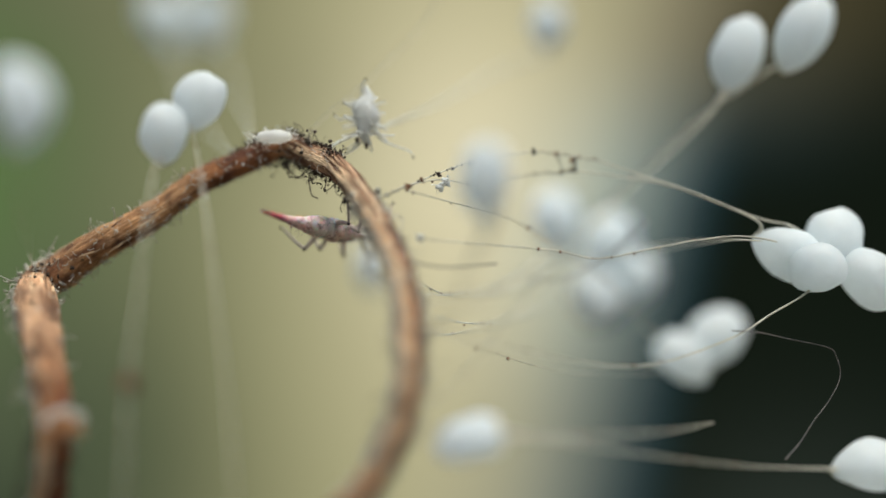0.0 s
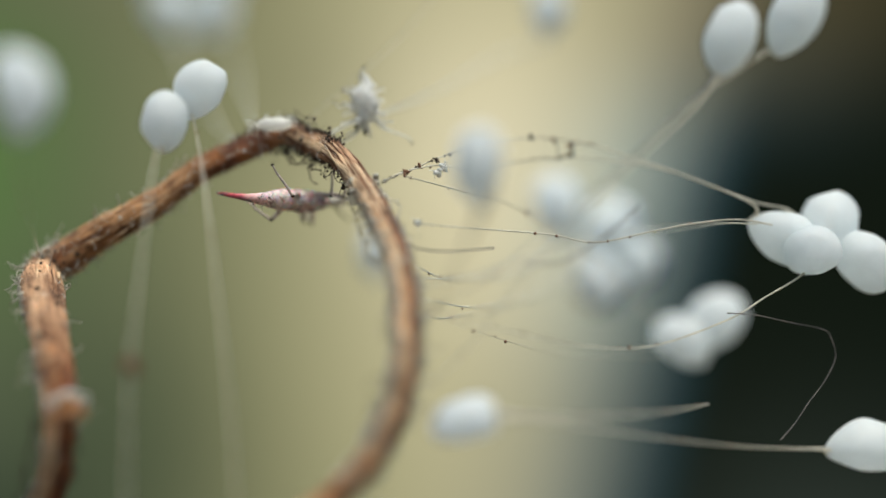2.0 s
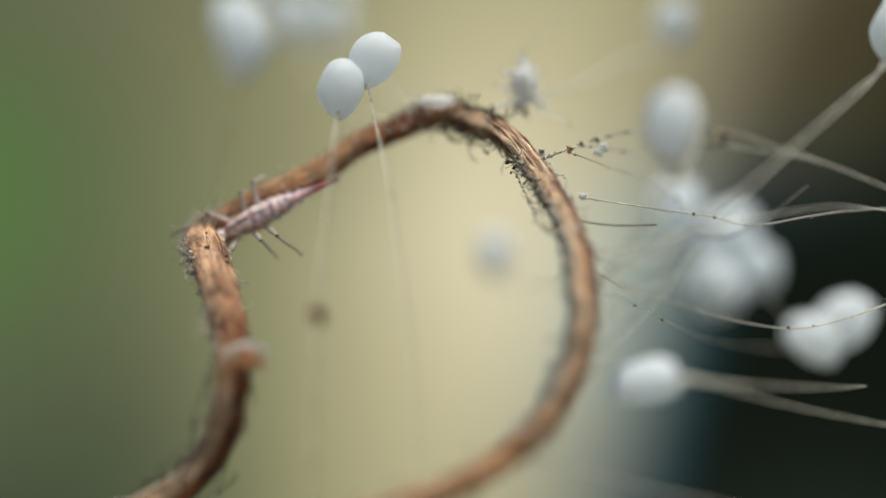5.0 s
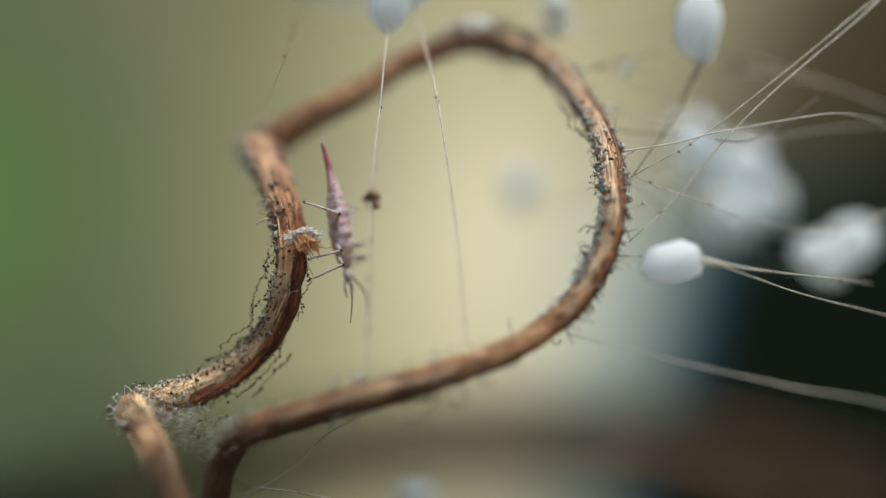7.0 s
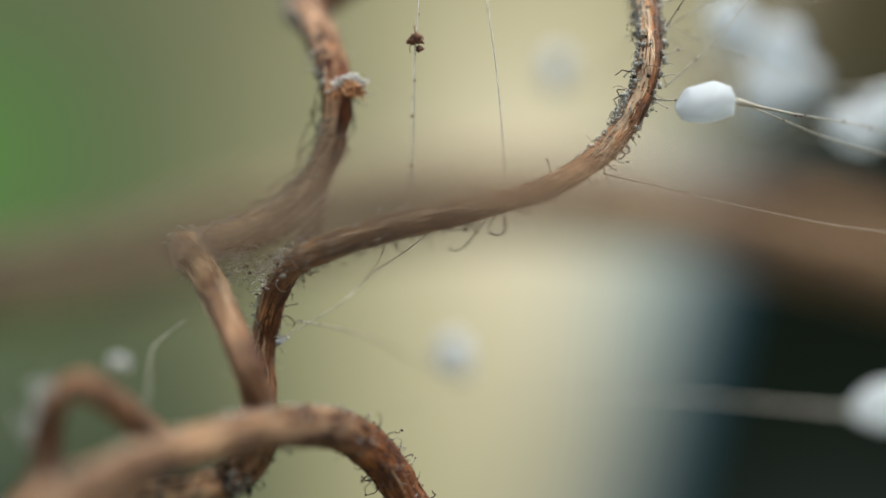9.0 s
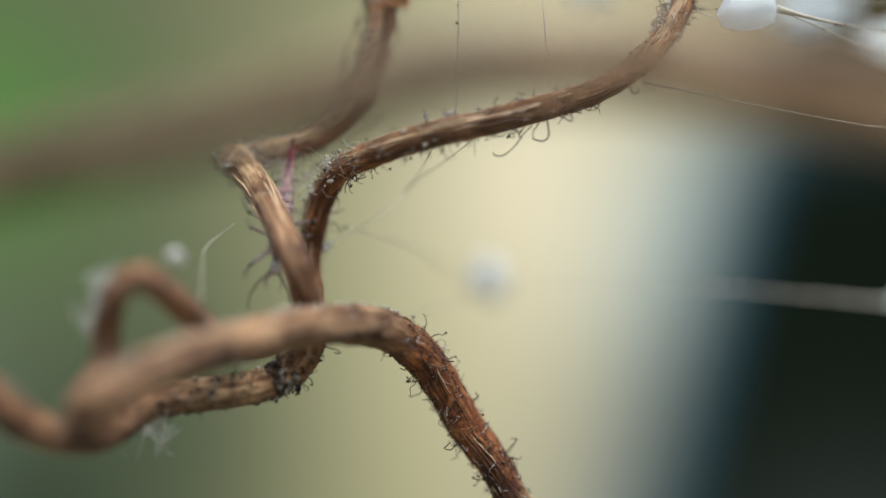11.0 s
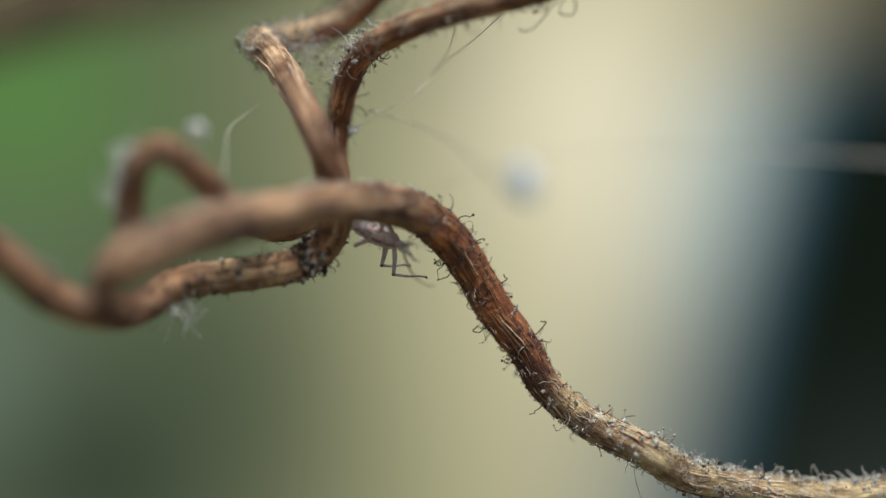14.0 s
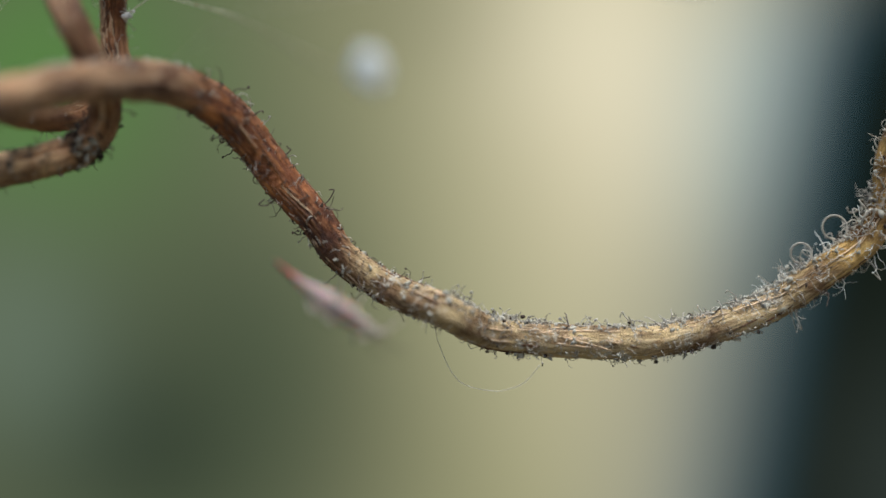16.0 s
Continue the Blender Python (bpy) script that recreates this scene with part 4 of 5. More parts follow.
thread([(1.70, -0.10, -7.20), (1.76, -0.12, -7.62), (2.01, -0.15, -8.18), (2.53, -0.15, -8.38), (2.98, -0.15, -8.31), (3.28, -0.15, -8.04)], 0.006, "long pale hair looping under the stem")


# ---- small things on the silk ----
def husk():
    """The white crumpled cast skin of an insect, caught in the silk."""
    rng = np.random.RandomState(31)
    root = tagged(new("insect_husk"), "white crumpled insect husk caught in silk above the arch", "husk")
    root.location = mm((2.52, 2.32, 6.47))
    spine = spline([(0.00, 0, -0.44), (-0.05, 0, -0.24), (0.02, 0, -0.02), (-0.02, 0, 0.18), (0.04, 0, 0.34), (0.00, 0, 0.52)], 7)
    pieces = [tube(spine, np.interp(np.arange(len(spine)), [0, 7, 14, 21, 28, 35], [0.04, 0.10, 0.17, 0.16, 0.08, 0.015]), 16, 0.2, seed=6)[:2]]
    part("skin", mesh_of("skin", *joined(pieces)), HUSK, root)
    pieces = []
    for k in range(26):
        a, u = k * 2.4, rng.uniform(-0.8, 0.9)
        way = np.array((math.cos(a), 0.6 * math.sin(a), 0.5 * u + 0.2 * rng.randn()))
        pieces.append(curl(np.array((0.08 * way[0], 0.06 * way[1], 0.36 * u)), way, rng, rng.uniform(0.20, 0.44), 0.9, rng.uniform(0.020, 0.034), 7))
    part("wisp", mesh_of("wisp", *joined(pieces)), HUSK, root, "white frayed wisps", "stuff")
    for pts in ([(0, 0, 0.1), (-0.2, 0, 0.16), (-0.36, -0.02, 0.24)], [(-0.05, 0, -0.05), (-0.28, 0, 0.02), (-0.42, 0, -0.02), (-0.52, 0, 0.06)],
                [(0.1, 0, -0.1), (0.2, 0, -0.34), (0.42, 0, -0.46), (0.66, 0, -0.56), (0.73, 0, -0.66)], [(-0.05, 0, -0.25), (-0.2, 0, -0.42), (-0.34, 0, -0.5)],
                [(-0.1, 0, -0.4), (-0.3, 0, -0.55), (-0.5, 0, -0.62)], [(0, 0, 0.3), (-0.06, 0, 0.5), (0.0, 0, 0.62)]):
        v, f, _ = tube(spline(pts, 9), np.linspace(0.022, 0.009, 9 * (len(pts) - 1) + 1), 7, 0.15, seed=2)
        leg = part("leg", mesh_of("leg", v, f), HUSK, root, "pale bent leg")
        part("leg_tip", mesh_of("leg_tip", *lump(pts[-1], (0.02, 0.015, 0.018), rng, 4, 6)), SPECK, leg, "dark leg tip")
    for x, zz in ((-0.16, -0.37), (-0.02, -0.46)):
        part("eye", mesh_of("eye", *smooth_ball((x, -0.05, zz), (0.035, 0.03, 0.055), 9)), SPECK, root, "dark eye spot")


husk()


def drop(at, r, label):
    v, f = smooth_ball((0, 0, 0), (r * 1.15, r, r), 14)
    ob = tagged(part("water_drop", mesh_of("water_drop", v, f), DROP), label, "drop", "drops on the silk")
    ob.location = mm(at)


for at, r in (((6.95, 1.42, 4.19), 0.032), ((2.79, 1.26, 5.12), 0.035), ((6.19, -0.09, 1.56), 0.03), ((-2.46, 0.01, -1.75), 0.035)):
    drop(at, r, "clear water drop on a silk thread")


def silk_tangle():
    """Dark grains and torn silk that tie two egg stalks together."""
    root = tagged(new("silk_tangle"), "dark grains strung on twisted silk between egg stalks", "silk tangle")
    for n, (points, r) in enumerate((([(2.75, 1.26, 5.10), (3.28, 1.56, 5.34), (3.84, 1.87, 5.57), (4.20, 2.08, 5.68)], 0.019), ([(5.05, 2.39, 5.47), (5.45, 2.44, 5.50), (5.86, 2.48, 5.51)], 0.013),
                                     ([(5.20, 2.40, 5.85), (5.58, 2.47, 5.82), (5.90, 2.46, 5.77)], 0.012), ([(5.58, 2.47, 5.82), (5.64, 2.47, 5.66), (5.66, 2.47, 5.50)], 0.009),
                                     ([(5.86, 2.46, 5.78), (5.90, 2.47, 5.64), (5.80, 2.48, 5.54), (5.62, 2.46, 5.50)], 0.014))):
        chain(points, 90 + n, r, root)


silk_tangle()


def crumb(at, size, seed, mat, label):
    rng = np.random.RandomState(seed)
    pieces = [lump(rng.randn(3) * size * 0.7, size * rng.uniform(0.3, 0.8), rng, 4, 7, 0.4) for _ in range(9)]
    pieces += [curl((0, 0, 0), rng.randn(3), rng, size * 3.0, 2.0, 0.009) for _ in range(4)]
    ob = tagged(part("dry_crumb", mesh_of("dry_crumb", *joined(pieces)), mat), label, "crumb", "crumbs on the silk", "stuff")
    ob.location = mm(at)


for n, (at, size) in enumerate((((5.20, 2.37, 5.85), 0.03), ((5.58, 2.47, 5.81), 0.025), ((5.83, 2.46, 5.69), 0.03), ((5.86, 2.48, 5.56), 0.03), ((3.09, 1.40, 5.26), 0.04), ((3.33, 1.56, 5.35), 0.03), ((3.60, 1.71, 5.46), 0.03), ((5.08, 2.51, 4.63), 0.02))):
    crumb(at, size, 400 + n, RUST if n % 3 else SPECK, "small rusty crumb stuck on a silk thread")
for n, (at, size) in enumerate((((3.63, 1.67, 5.26), 0.06), ((3.72, 1.67, 5.33), 0.05), ((-4.57, -2.61, -2.38), 0.09), ((-2.76, 0.10, -2.07), 0.06), ((3.25, 1.02, 4.44), 0.045), ((-0.84, -1.10, -0.08), 0.05), ((-1.19, -1.10, -0.10), 0.035))):
    crumb(at, size, 420 + n, FLUFF, "white fluffy crumb stuck on silk")
crumb((-0.69, -0.79, 2.60), 0.085, 430, RUST, "dark brown bead of dirt on an egg stalk")


# ---- the near stem that passes close to the lens ----
def near_stem():
    BAND = [(-5.91, -7.13, -1.76), (-4.51, -7.29, -1.42), (-3.41, -7.52, -1.22), (-2.11, -7.60, -0.85), (-0.80, -7.65, -0.57), (0.25, -7.66, -0.50), (1.56, -7.67, -0.56), (2.88, -7.65, -0.81), (3.92, -7.72, -1.05), (5.69, -6.93, -1.46)]

    line = spline(BAND, 20) - (0, 0, 0.11)
    v, f, uv = tube(line, 0.35, 24, 0.06, seed=77)
    root = tagged(new("near_stem"), "brown dry stem passing close to the lens", "stem")
    # browner at one end, paler at the other, where sunlight is painted in too
    pale = np.repeat(np.clip((line[:, 0] + 1) / 5, 0, 0.75), 24)[:, None]
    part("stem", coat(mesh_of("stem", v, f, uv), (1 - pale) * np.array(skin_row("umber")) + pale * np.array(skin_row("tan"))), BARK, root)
    rng = np.random.RandomState(78)
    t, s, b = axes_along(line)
    pieces = []
    for _ in range(260):
        i, a = rng.randint(0, len(line)), rng.uniform(0, 6.283)
        d = math.cos(a) * s[i] + math.sin(a) * b[i]
        pieces.append(curl(line[i] + d * 0.34, d + t[i] * rng.uniform(-0.8, 0.8), rng, rng.uniform(0.08, 0.24), 3.0, 0.008))
    part("short_hair", mesh_of("short_hair", *joined(pieces)), HAIR_PALE, root, "short pale hairs", "stuff")
    return root


near_stem()


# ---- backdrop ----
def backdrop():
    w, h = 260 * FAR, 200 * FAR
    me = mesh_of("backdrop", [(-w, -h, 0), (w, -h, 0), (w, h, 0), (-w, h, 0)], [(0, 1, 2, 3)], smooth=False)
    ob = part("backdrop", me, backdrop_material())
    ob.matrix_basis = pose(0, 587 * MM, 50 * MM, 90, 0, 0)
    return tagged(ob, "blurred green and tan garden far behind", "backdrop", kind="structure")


backdrop()


def ground():
    """Unseen ground added well below the tendril, dark so that little light bounces up."""
    m, nt, bsdf = material("bounce_ground")
    at = nt.nodes.new("ShaderNodeTexCoord")
    n = node(nt, "ShaderNodeTexNoise", Scale=9.0, Detail=8.0, Roughness=0.7)
    nt.links.new(at.outputs["Object"], n.inputs[0])
    nt.links.new(ramp(nt, n.outputs[0], [(0.3, (0.055, 0.050, 0.030)), (0.7, (0.13, 0.115, 0.070))]), bsdf.inputs["Base Color"])
    bsdf.inputs["Roughness"].default_value = 0.9
    bumped(nt, bsdf, n.outputs[0], 0.6, 0.02)
    w = 60.0
    me = mesh_of("ground", [(-w, -w, 0), (w, -w, 0), (w, w, 0), (-w, w, 0)], [(0, 1, 2, 3)], smooth=False)
    ob = part("ground", me, m)
    ob.location.z = -0.45
    return tagged(ob, "unseen ground far below the tendril, added to shape the bounce light", "ground", kind="structure")


ground()


# ---- the larva ----
JOINT = 0.29


def node_noise(nt, at, scale):
    n = node(nt, "ShaderNodeTexNoise", Scale=scale, Detail=3.0, Roughness=0.6)
    nt.links.new(at.outputs["Object"], n.inputs[0])
    return n.outputs[0]


def abdomen_material(shift=0.0):
    """Mauve skin that turns red towards the tip of the tail, with dull spots."""
    m, nt, bsdf = material("larva_abdomen")
    at, split = nt.nodes.new("ShaderNodeTexCoord"), nt.nodes.new("ShaderNodeSeparateXYZ")
    nt.links.new(at.outputs["Object"], split.inputs[0])
    span = nt.nodes.new("ShaderNodeMapRange")
    nt.links.new(split.outputs[0], span.inputs[0])
    span.inputs[1].default_value, span.inputs[2].default_value = (shift - 1.15) * MM, (shift - 0.1) * MM
    base = ramp(nt, span.outputs[0], [(0.0, (0.36, 0.28, 0.26)), (0.06, (0.34, 0.10, 0.12)), (0.12, (0.46, 0.08, 0.13)), (0.32, (0.48, 0.12, 0.17)), (0.42, (0.68, 0.43, 0.44)), (0.60, (0.74, 0.56, 0.57)), (1.0, (0.70, 0.56, 0.55))])
    n = node(nt, "ShaderNodeTexNoise", Scale=11000.0, Detail=4.0, Roughness=0.6)
    nt.links.new(at.outputs["Object"], n.inputs[0])
    spots = ramp(nt, n.outputs[0], [(0.34, (0.55, 0.44, 0.44)), (0.50, (1, 1, 1))])
    base = mixed(nt, 1.0, base, spots, "MULTIPLY")
    # a broken dark line along the middle of the back
    off = nt.nodes.new("ShaderNodeMath")
    off.operation = "ABSOLUTE"
    nt.links.new(split.outputs[1], off.inputs[0])
    line = nt.nodes.new("ShaderNodeMapRange")
    nt.links.new(off.outputs[0], line.inputs[0])
    line.inputs[1].default_value, line.inputs[2].default_value = 0.040 * MM, 0.010 * MM
    patchy = ramp(nt, node_noise(nt, at, 5200.0), [(0.40, (0.0, 0.0, 0.0)), (0.58, (0.85, 0.85, 0.85))])
    stripe = mixed(nt, 1.0, patchy, line.outputs[0], "MULTIPLY")
    base = mixed(nt, stripe, base, (0.12, 0.07, 0.085))
    nt.links.new(base, bsdf.inputs["Base Color"])
    bsdf.inputs["Roughness"].default_value = 0.4
    bsdf.inputs["Subsurface Weight"].default_value = 0.7
    bsdf.inputs["Subsurface Scale"].default_value = 0.12 * MM
    bumped(nt, bsdf, n.outputs[0], 0.5, 0.012 * MM)
    return m


def rings(x, at, r, steps):
    """Radius along a body of soft rings."""
    return np.interp(x, at, r) * (1 + 0.09 * np.abs(np.sin(np.pi * steps * (x - x[0]) / (x[-1] - x[0]))) - 0.05)


def larva():
    """Head along +x, back up +z, middle of the body at the origin."""
    root = tagged(new("lacewing_larva"), "small purple-grey larva with a red tapering tail", "larva")
    rng = np.random.RandomState(9)

    def swept(x, r, seed, lift, around=18):
        line = np.stack([x, 0 * x, lift], 1)
        v, f, _ = tube(line, r, around, 0.06, seed=seed)
        # flattened a little, back to belly
        return [(a, b, c * 0.95) for a, b, c in v], f

    at, wide = [-1.15, -0.95, -0.68, -0.40, -0.15, 0.10], [0.020, 0.036, 0.056, 0.105, 0.155, 0.165]
    x = np.linspace(0.10, -0.32, 34)
    skin = abdomen_material()
    part("abdomen", mesh_of("abdomen", *swept(x, rings(x, at, wide, 3), 4, 0 * x)), skin, root, "mauve ringed abdomen")
    x = np.linspace(-0.26, -1.15, 64)
    v, f = swept(x, rings(x, at, wide, 6), 14, -0.10 * np.clip(-x - 0.3, 0, 1) ** 2)
    tail = part("tail", mesh_of("tail", [(a + JOINT * MM, b, c) for a, b, c in v], f), abdomen_material(JOINT), root, "tapering tail with a red tip")
    tail.location = (-JOINT * MM, 0, 0)
    x = np.linspace(0.06, 0.70, 50)
    r = rings(x, [0.06, 0.2, 0.38, 0.56, 0.66, 0.70], [0.165, 0.175, 0.160, 0.125, 0.082, 0.065], 3)
    thorax = part("thorax", mesh_of("thorax", *swept(x, r, 5, 0 * x)), skin, root, "lilac-grey thorax with a dark middle line")
    # side knobs with bristles
    knobs, bristles = [], []
    for k, kx in enumerate((0.50, 0.30, 0.10, -0.06, -0.22, -0.38, -0.54)):
        for s in (-1, 1):
            rr = float(np.interp(kx, [-0.6, -0.15, 0.2, 0.6], [0.08, 0.14, 0.155, 0.11]))
            p = np.array((kx, s * rr, 0.03))
            knobs.append(lump(p, (0.026, 0.024, 0.022), rng, 5, 7, 0.15))
            for _ in range(2):
                bristles.append(curl(p, (0.4 * rng.randn(), s, 0.4 + 0.4 * rng.randn()), rng, 0.13, 0.4, 0.005, 4))
    for k in range(24):
        kx, a = rng.uniform(-0.5, 0.6), rng.uniform(0.4, 2.74)
        d = np.array((0.2 * rng.randn(), math.cos(a), math.sin(a)))
        bristles.append(curl(np.array((kx, 0, 0)) + d * 0.12, d, rng, 0.10, 0.5, 0.004, 4))
    part("side_knob", mesh_of("side_knob", *joined(knobs)), PURPLE, thorax, "small knobs along the sides", "stuff")
    part("bristle", mesh_of("bristle", *joined(bristles)), LEG, thorax, "tiny stiff bristles", "stuff")
    v, f = lump((0.80, 0, 0.0), (0.12, 0.095, 0.06), rng, 10, 14, 0.02)
    head = part("head", mesh_of("head", v, f), PALE_LARVA, root, "pale flat head")
    for s in (-1, 1):
        part("eye", mesh_of("eye", *smooth_ball((0.86, s * 0.082, 0.03), 0.02, 8)), SPECK, head, "tiny dark eye")
        u = np.linspace(0, 1, 12)
        line = np.stack([0.88 + 0.26 * u, s * (0.05 + 0.08 * np.sin(u * 2.6)), -0.02 + 0 * u], 1)
        v, f, _ = tube(line, np.linspace(0.030, 0.007, 12), 7, seed=1)
        part("jaw", mesh_of("jaw", v, f), LEG, head, "curved sickle jaw")
        line = np.stack([0.86 + 0.62 * u, s * (0.07 + 0.26 * np.sin(u * 1.9)), 0.04 + 0.08 * np.sin(u * 3)], 1)
        v, f, _ = tube(line, np.linspace(0.016, 0.007, 12), 6, seed=2)
        part("antenna", mesh_of("antenna", v, f), HAIR_DARK, head, "thin antenna")
    legs = []
    for n, lx in enumerate((0.54, 0.34, 0.14)):
        for s in (-1, 1):
            sweep = (0.26, 0.02, -0.30)[n]
            knee, ankle = (sweep * 0.75, s * 0.31, 0.17), (sweep * 1.35, s * 0.42, -0.16)
            upper = spline([(0, 0, 0), (sweep * 0.35, s * 0.15, 0.06), knee], 7)
            v, f, _ = tube(upper, np.interp(np.arange(len(upper)), [0, 5, 14], [0.034, 0.038, 0.024]), 9, 0.06, seed=n)
            leg = part("leg", mesh_of("leg", v, f), LEG, root, "thin jointed leg")
            lower = spline([knee, (sweep * 1.1, s * 0.39, -0.02), ankle, (sweep * 1.5, s * 0.47, -0.26)], 7)
            v, f, _ = tube(lower, np.interp(np.arange(len(lower)), [0, 8, 21], [0.022, 0.018, 0.012]), 8, 0.06, seed=n + 3)
            part("shin", mesh_of("shin", v, f), LEG, leg, "slender grey shin")
            part("foot", mesh_of("foot", *smooth_ball((sweep * 1.52, s * 0.475, -0.27), (0.026, 0.022, 0.016), 8)), SPECK, leg, "dark foot pad")
            part("knee", mesh_of("knee", *smooth_ball(knee, (0.030, 0.026, 0.026), 8)), SPECK, leg, "dark knee joint")
            leg.location = Vector((lx, s * 0.11, -0.04)) * MM
            legs.append((leg, n, s))
    return root, legs, tail


larva_thing, larva_legs, larva_tail = larva()
LARVA = [
    (0, (1.78, 2.10, 4.71), (0.69, 0.71, -0.13)),
    (0.3, (1.85, 2.07, 4.68), (0.63, 0.78, -0.06)),
    (0.6, (1.84, 2.04, 4.66), (0.67, 0.74, -0.08)),
    (0.9, (1.91, 2.01, 4.63), (0.54, 0.83, -0.13)),
    (1.2, (2.07, 2.00, 4.38), (0.71, 0.64, -0.29)),
    (1.5, (1.95, 2.00, 4.36), (0.76, 0.56, -0.34)),
    (1.8, (1.70, 2.03, 4.79), (0.72, 0.69, 0.04)),
    (2, (1.24, 2.05, 4.94), (0.79, 0.61, -0.02)),
    (2.2, (1.42, 2.05, 5.00), (0.73, 0.66, -0.14)),
    (2.4, (1.40, 2.05, 5.14), (0.75, 0.63, -0.20)),
    (2.6, (1.30, 2.07, 4.84), (0.81, 0.57, -0.15)),
    (2.8, (1.12, 2.16, 4.87), (0.70, 0.71, 0.10)),
    (3, (1.09, 2.28, 4.94), (0.57, 0.81, 0.11)),
    (3.2, (0.84, 2.29, 4.94), (0.04, 0.99, 0.14)),
    (3.4, (0.71, 2.22, 4.88), (-0.46, 0.89, -0.02)),
    (3.6, (0.51, 1.98, 4.81), (-0.70, 0.71, -0.11)),
    (3.7, (0.34, 1.94, 4.82), (-0.66, 0.67, -0.32)),
    (4.3, (-0.54, 2.16, 5.02), (-0.80, -0.07, -0.59)),
    (4.9, (-1.50, 2.13, 4.46), (-0.89, 0.08, -0.44)),
    (5.4, (-2.21, 2.26, 4.06), (-0.83, 0.09, -0.54)),
    (5.8, (-2.42, 1.25, 3.96), (-0.38, 0.64, -0.67)),
    (6, (-3.01, 1.20, 3.71), (-0.53, 0.26, -0.81)),
    (6.2, (-2.33, 0.85, 3.47), (0.21, -0.29, -0.93)),
    (6.4, (-2.09, 0.36, 3.22), (0.24, -0.33, -0.91)),
    (6.6, (-1.85, 0.41, 3.01), (0.27, 0.18, -0.95)),
    (6.8, (-1.47, 0.60, 3.08), (0.41, 0.18, -0.89)),
    (7, (-1.24, 0.60, 2.43), (0.17, 0.15, -0.97)),
    (7.2, (-1.34, 0.60, 1.95), (-0.10, 0.12, -0.99)),
    (7.4, (-1.40, 0.65, 2.00), (-0.08, 0.36, -0.93)),
    (7.6, (-1.42, 0.70, 1.80), (-0.18, 0.24, -0.95)),
    (7.8, (-1.49, 0.80, 1.23), (-0.24, 0.02, -0.97)),
    (8, (-1.54, 0.95, 0.93), (-0.22, 0.58, -0.78)),
    (8.2, (-1.58, 1.10, 0.78), (-0.30, 0.64, -0.71)),
    (8.4, (-1.76, 1.25, 0.67), (-0.25, 0.66, -0.71)),
    (8.6, (-1.93, 1.40, 0.66), (-0.37, 0.77, -0.53)),
    (8.8, (-2.03, 1.50, 0.39), (-0.32, 0.86, -0.40)),
    (9, (-2.50, 2.05, 0.07), (-0.41, 0.73, -0.55)),
    (9.5, (-3.21, 1.60, -0.16), (-0.55, 0.63, -0.55)),
    (10.6, (-3.60, 0.44, -1.21), (-0.35, 0.25, -0.90)),
    (11.8, (-3.16, -0.45, -2.20), (0.28, -0.20, -0.94)),
    (12, (-3.23, -0.42, -2.52), (0.28, -0.20, -0.94)),
    (12.2, (-3.60, -0.30, -3.13), (0.09, -0.77, -0.64)),
    (12.5, (-4.31, -0.10, -3.73), (0.02, -0.90, -0.44)),
    (12.8, (-4.73, 0.05, -4.21), (-0.06, -0.82, -0.57)),
    (13, (-4.34, 0.05, -4.37), (0.15, -0.80, -0.59)),
    (13.2, (-3.93, -0.02, -4.39), (0.25, -0.84, -0.48)),
    (13.4, (-3.18, 0.28, -4.13), (0.39, -0.69, -0.60)),
    (13.6, (-2.99, 0.32, -4.05), (0.43, -0.71, -0.55)),
    (13.8, (-2.80, -0.05, -3.81), (0.55, -0.70, -0.45)),
    (14, (-2.49, -0.25, -3.61), (0.68, -0.64, -0.36)),
    (14.1, (-2.41, -0.15, -3.47), (0.92, 0.12, -0.37)),
    (14.2, (-2.39, 0.05, -3.33), (0.49, 0.83, -0.27)),
    (14.4, (-1.69, 0.15, -3.38), (0.61, 0.74, -0.28)),
    (14.6, (-1.51, 0.15, -3.31), (0.76, 0.57, -0.32)),
    (14.8, (-1.03, 0.15, -3.25), (0.82, 0.11, -0.57)),
    (15, (-0.92, 0.25, -3.69), (0.58, 0.29, -0.76)),
    (15.2, (-0.54, 0.75, -3.99), (0.31, 0.69, -0.65)),
    (15.3, (-0.85, 1.60, -4.90), (-0.07, 0.54, -0.84)),
    (15.4, (-0.92, 2.35, -5.44), (0.09, 0.69, -0.72)),
    (15.5, (-1.09, 2.40, -5.72), (0.43, 0.53, -0.73)),
    (15.6, (-0.91, 2.40, -6.02), (0.57, 0.27, -0.77)),
    (15.7, (-0.80, 2.35, -6.29), (0.40, 0.56, -0.72)),
    (15.8, (-0.42, 2.25, -6.86), (0.75, 0.09, -0.66)),
    (15.9, (-0.31, 2.15, -6.93), (0.79, 0.00, -0.61)),
    (16, (-0.28, 2.05, -6.99), (0.68, 0.39, -0.63)),
]


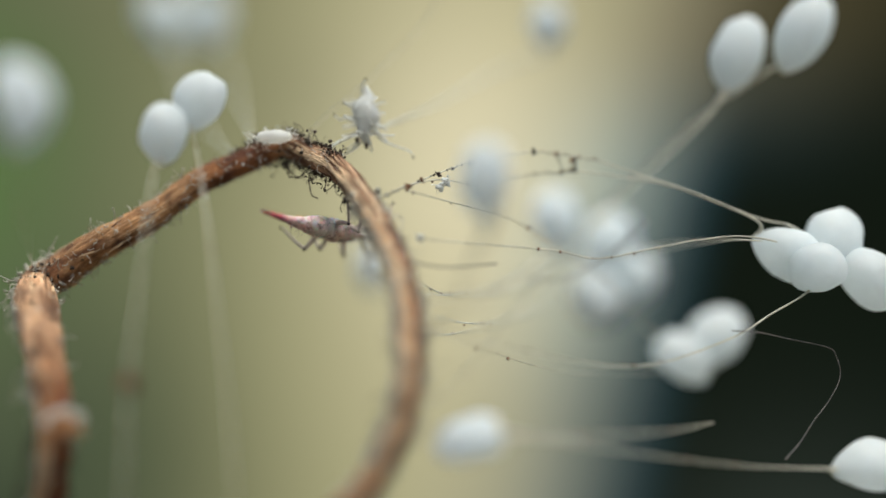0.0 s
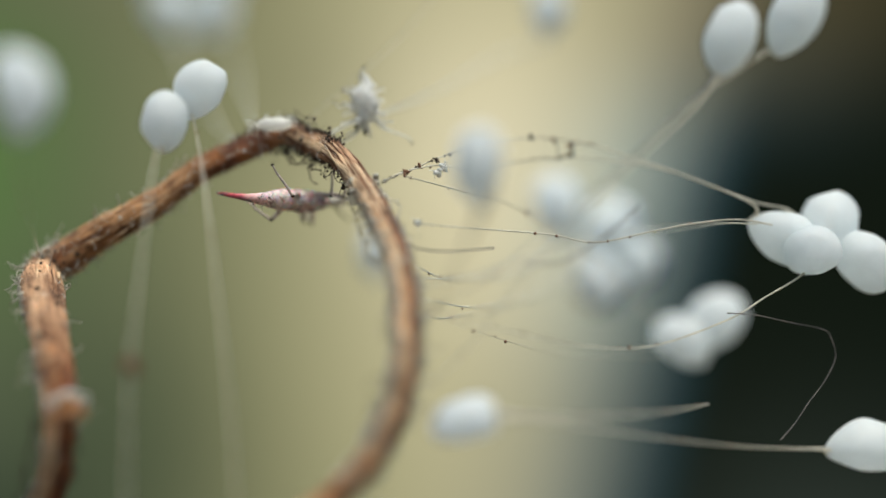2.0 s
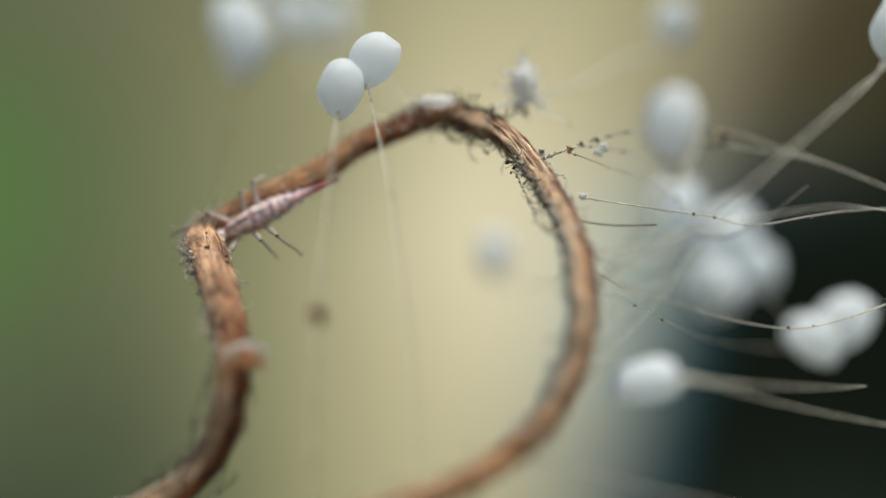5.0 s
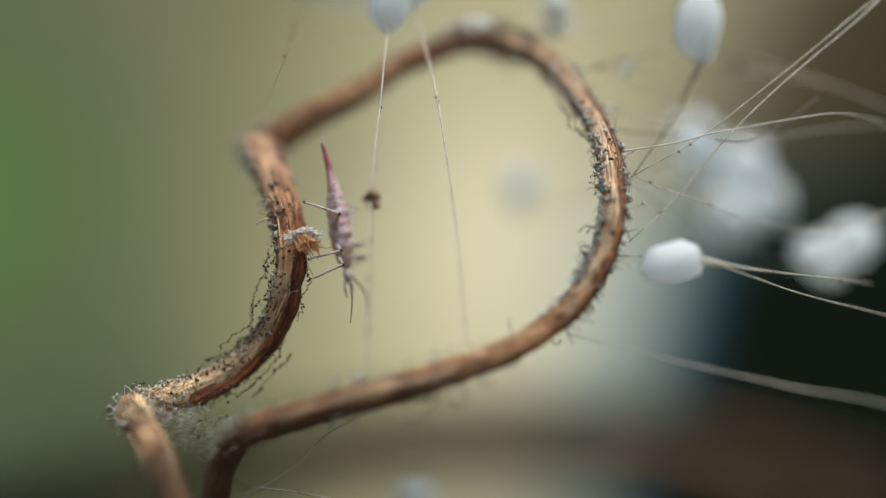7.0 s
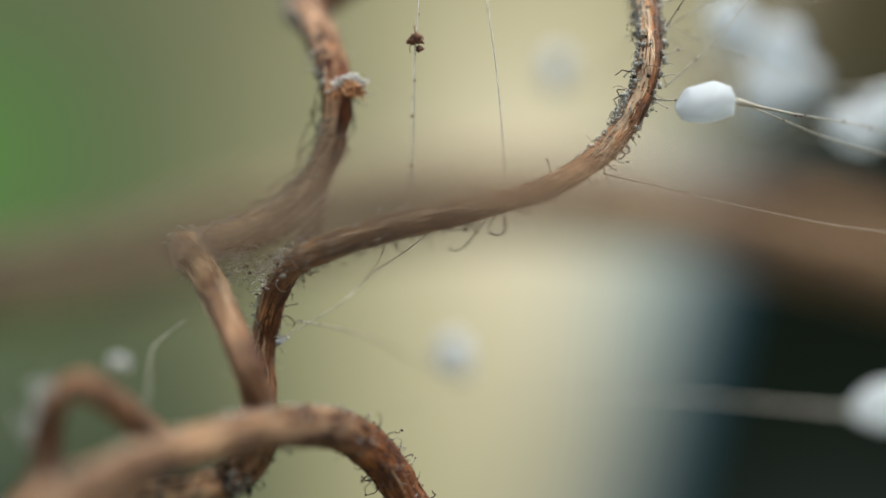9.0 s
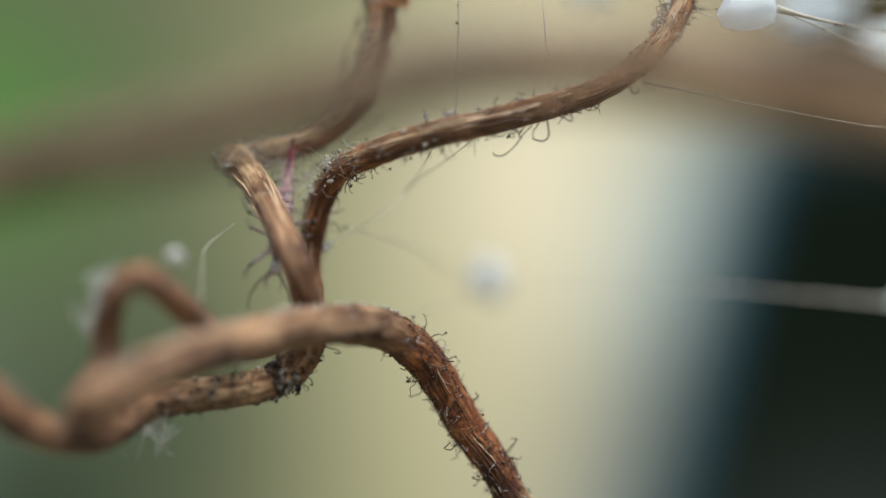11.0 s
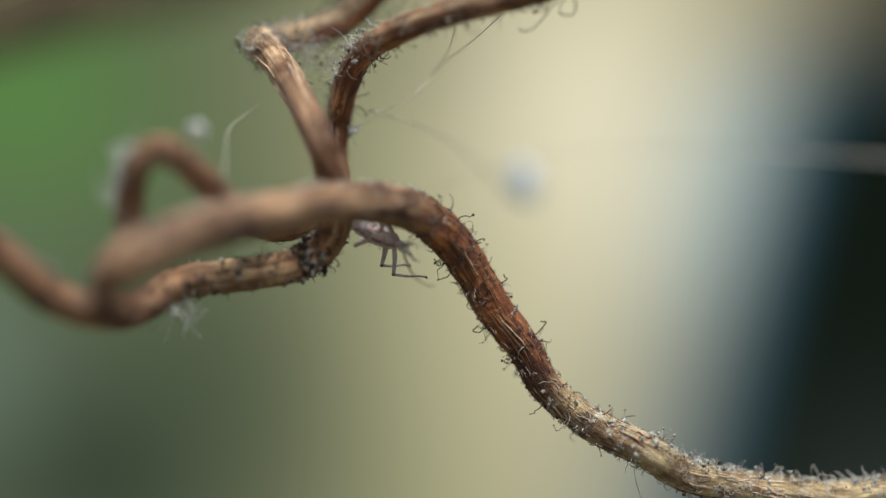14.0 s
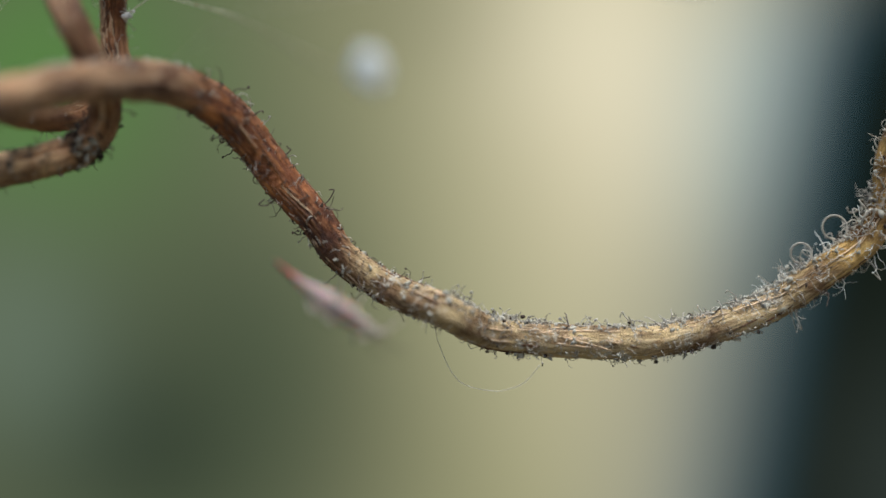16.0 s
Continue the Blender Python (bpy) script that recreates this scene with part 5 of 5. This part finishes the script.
def motions():
    """The larva crawls along the tendril while its legs step."""
    backs = [(0.0, (0, -0.5, -1)), (3.0, (0, -0.6, -1)), (3.7, (-0.2, -0.8, -0.6)), (5.8, (-0.7, -0.7, 0.3)), (6.1, (-0.8, -0.6, 0.3)), (6.5, (0.2, -1, 0.1)), (7.0, (0.95, -0.35, 0)),
             (8.0, (0.9, -0.5, 0)), (9.5, (0.9, 0.2, -0.4)), (11.8, (-0.9, -0.5, 0)), (12.2, (-0.1, -0.6, -0.6)), (12.5, (0.56, -0.2, -0.83)), (13.0, (0.5, -0.3, -0.8)), (14.0, (0.3, -0.8, -0.5)),
             (15.0, (0.8, -0.3, 0.4)), (15.3, (0.2, -0.9, 0)), (16.0, (-0.6, -0.6, -0.6))]
    times = [t for t, _ in backs]
    rows = []
    for t, at, ahead in LARVA:
        x = Vector(ahead).normalized()
        up = Vector([np.interp(t, times, [b[k] for _, b in backs]) for k in range(3)])
        y = up.cross(x).normalized()
        z = x.cross(y)
        m = Matrix((x, y, z)).transposed().to_4x4()
        rows.append((t, Matrix.Translation(mm(at)) @ m))
    # the tail curls while the larva turns round under the arch
    curls = {2.6: (-0.58, 0.19, 0.79), 2.8: (-0.48, 0.00, 0.88), 3: (-0.44, 0.00, 0.90), 3.2: (-0.36, 0.00, 0.93), 3.4: (-0.44, 0.14, 0.89), 3.6: (0.06, 0.88, 0.47)}
    tails = []
    for t, m in rows:
        way = m.to_3x3().inverted() @ Vector(curls[t]) if t in curls else Vector((-1, 0, 0))
        turn = Vector((-1, 0, 0)).rotation_difference(way)
        tails.append((t, Matrix.Translation((-JOINT * MM, 0, 0)) @ turn.to_matrix().to_4x4()))
    walk(larva_tail, tails)
    larva_thing.scale = (1.1, 1.1, 1.1)
    walk(larva_thing, rows)
    for leg, n, s in larva_legs:
        base = leg.location.copy()
        steps = []
        for k in range(0, 65):
            t = k * 0.25
            ph = 5.2 * t + (n + (s > 0)) * math.pi + 0.6 * n
            steps.append((t, Matrix.Translation(base) @ pose(0, 0, 0, s * 10 * max(0, math.cos(ph)), 0, 20 * math.sin(ph))))
        walk(leg, steps)


motions()
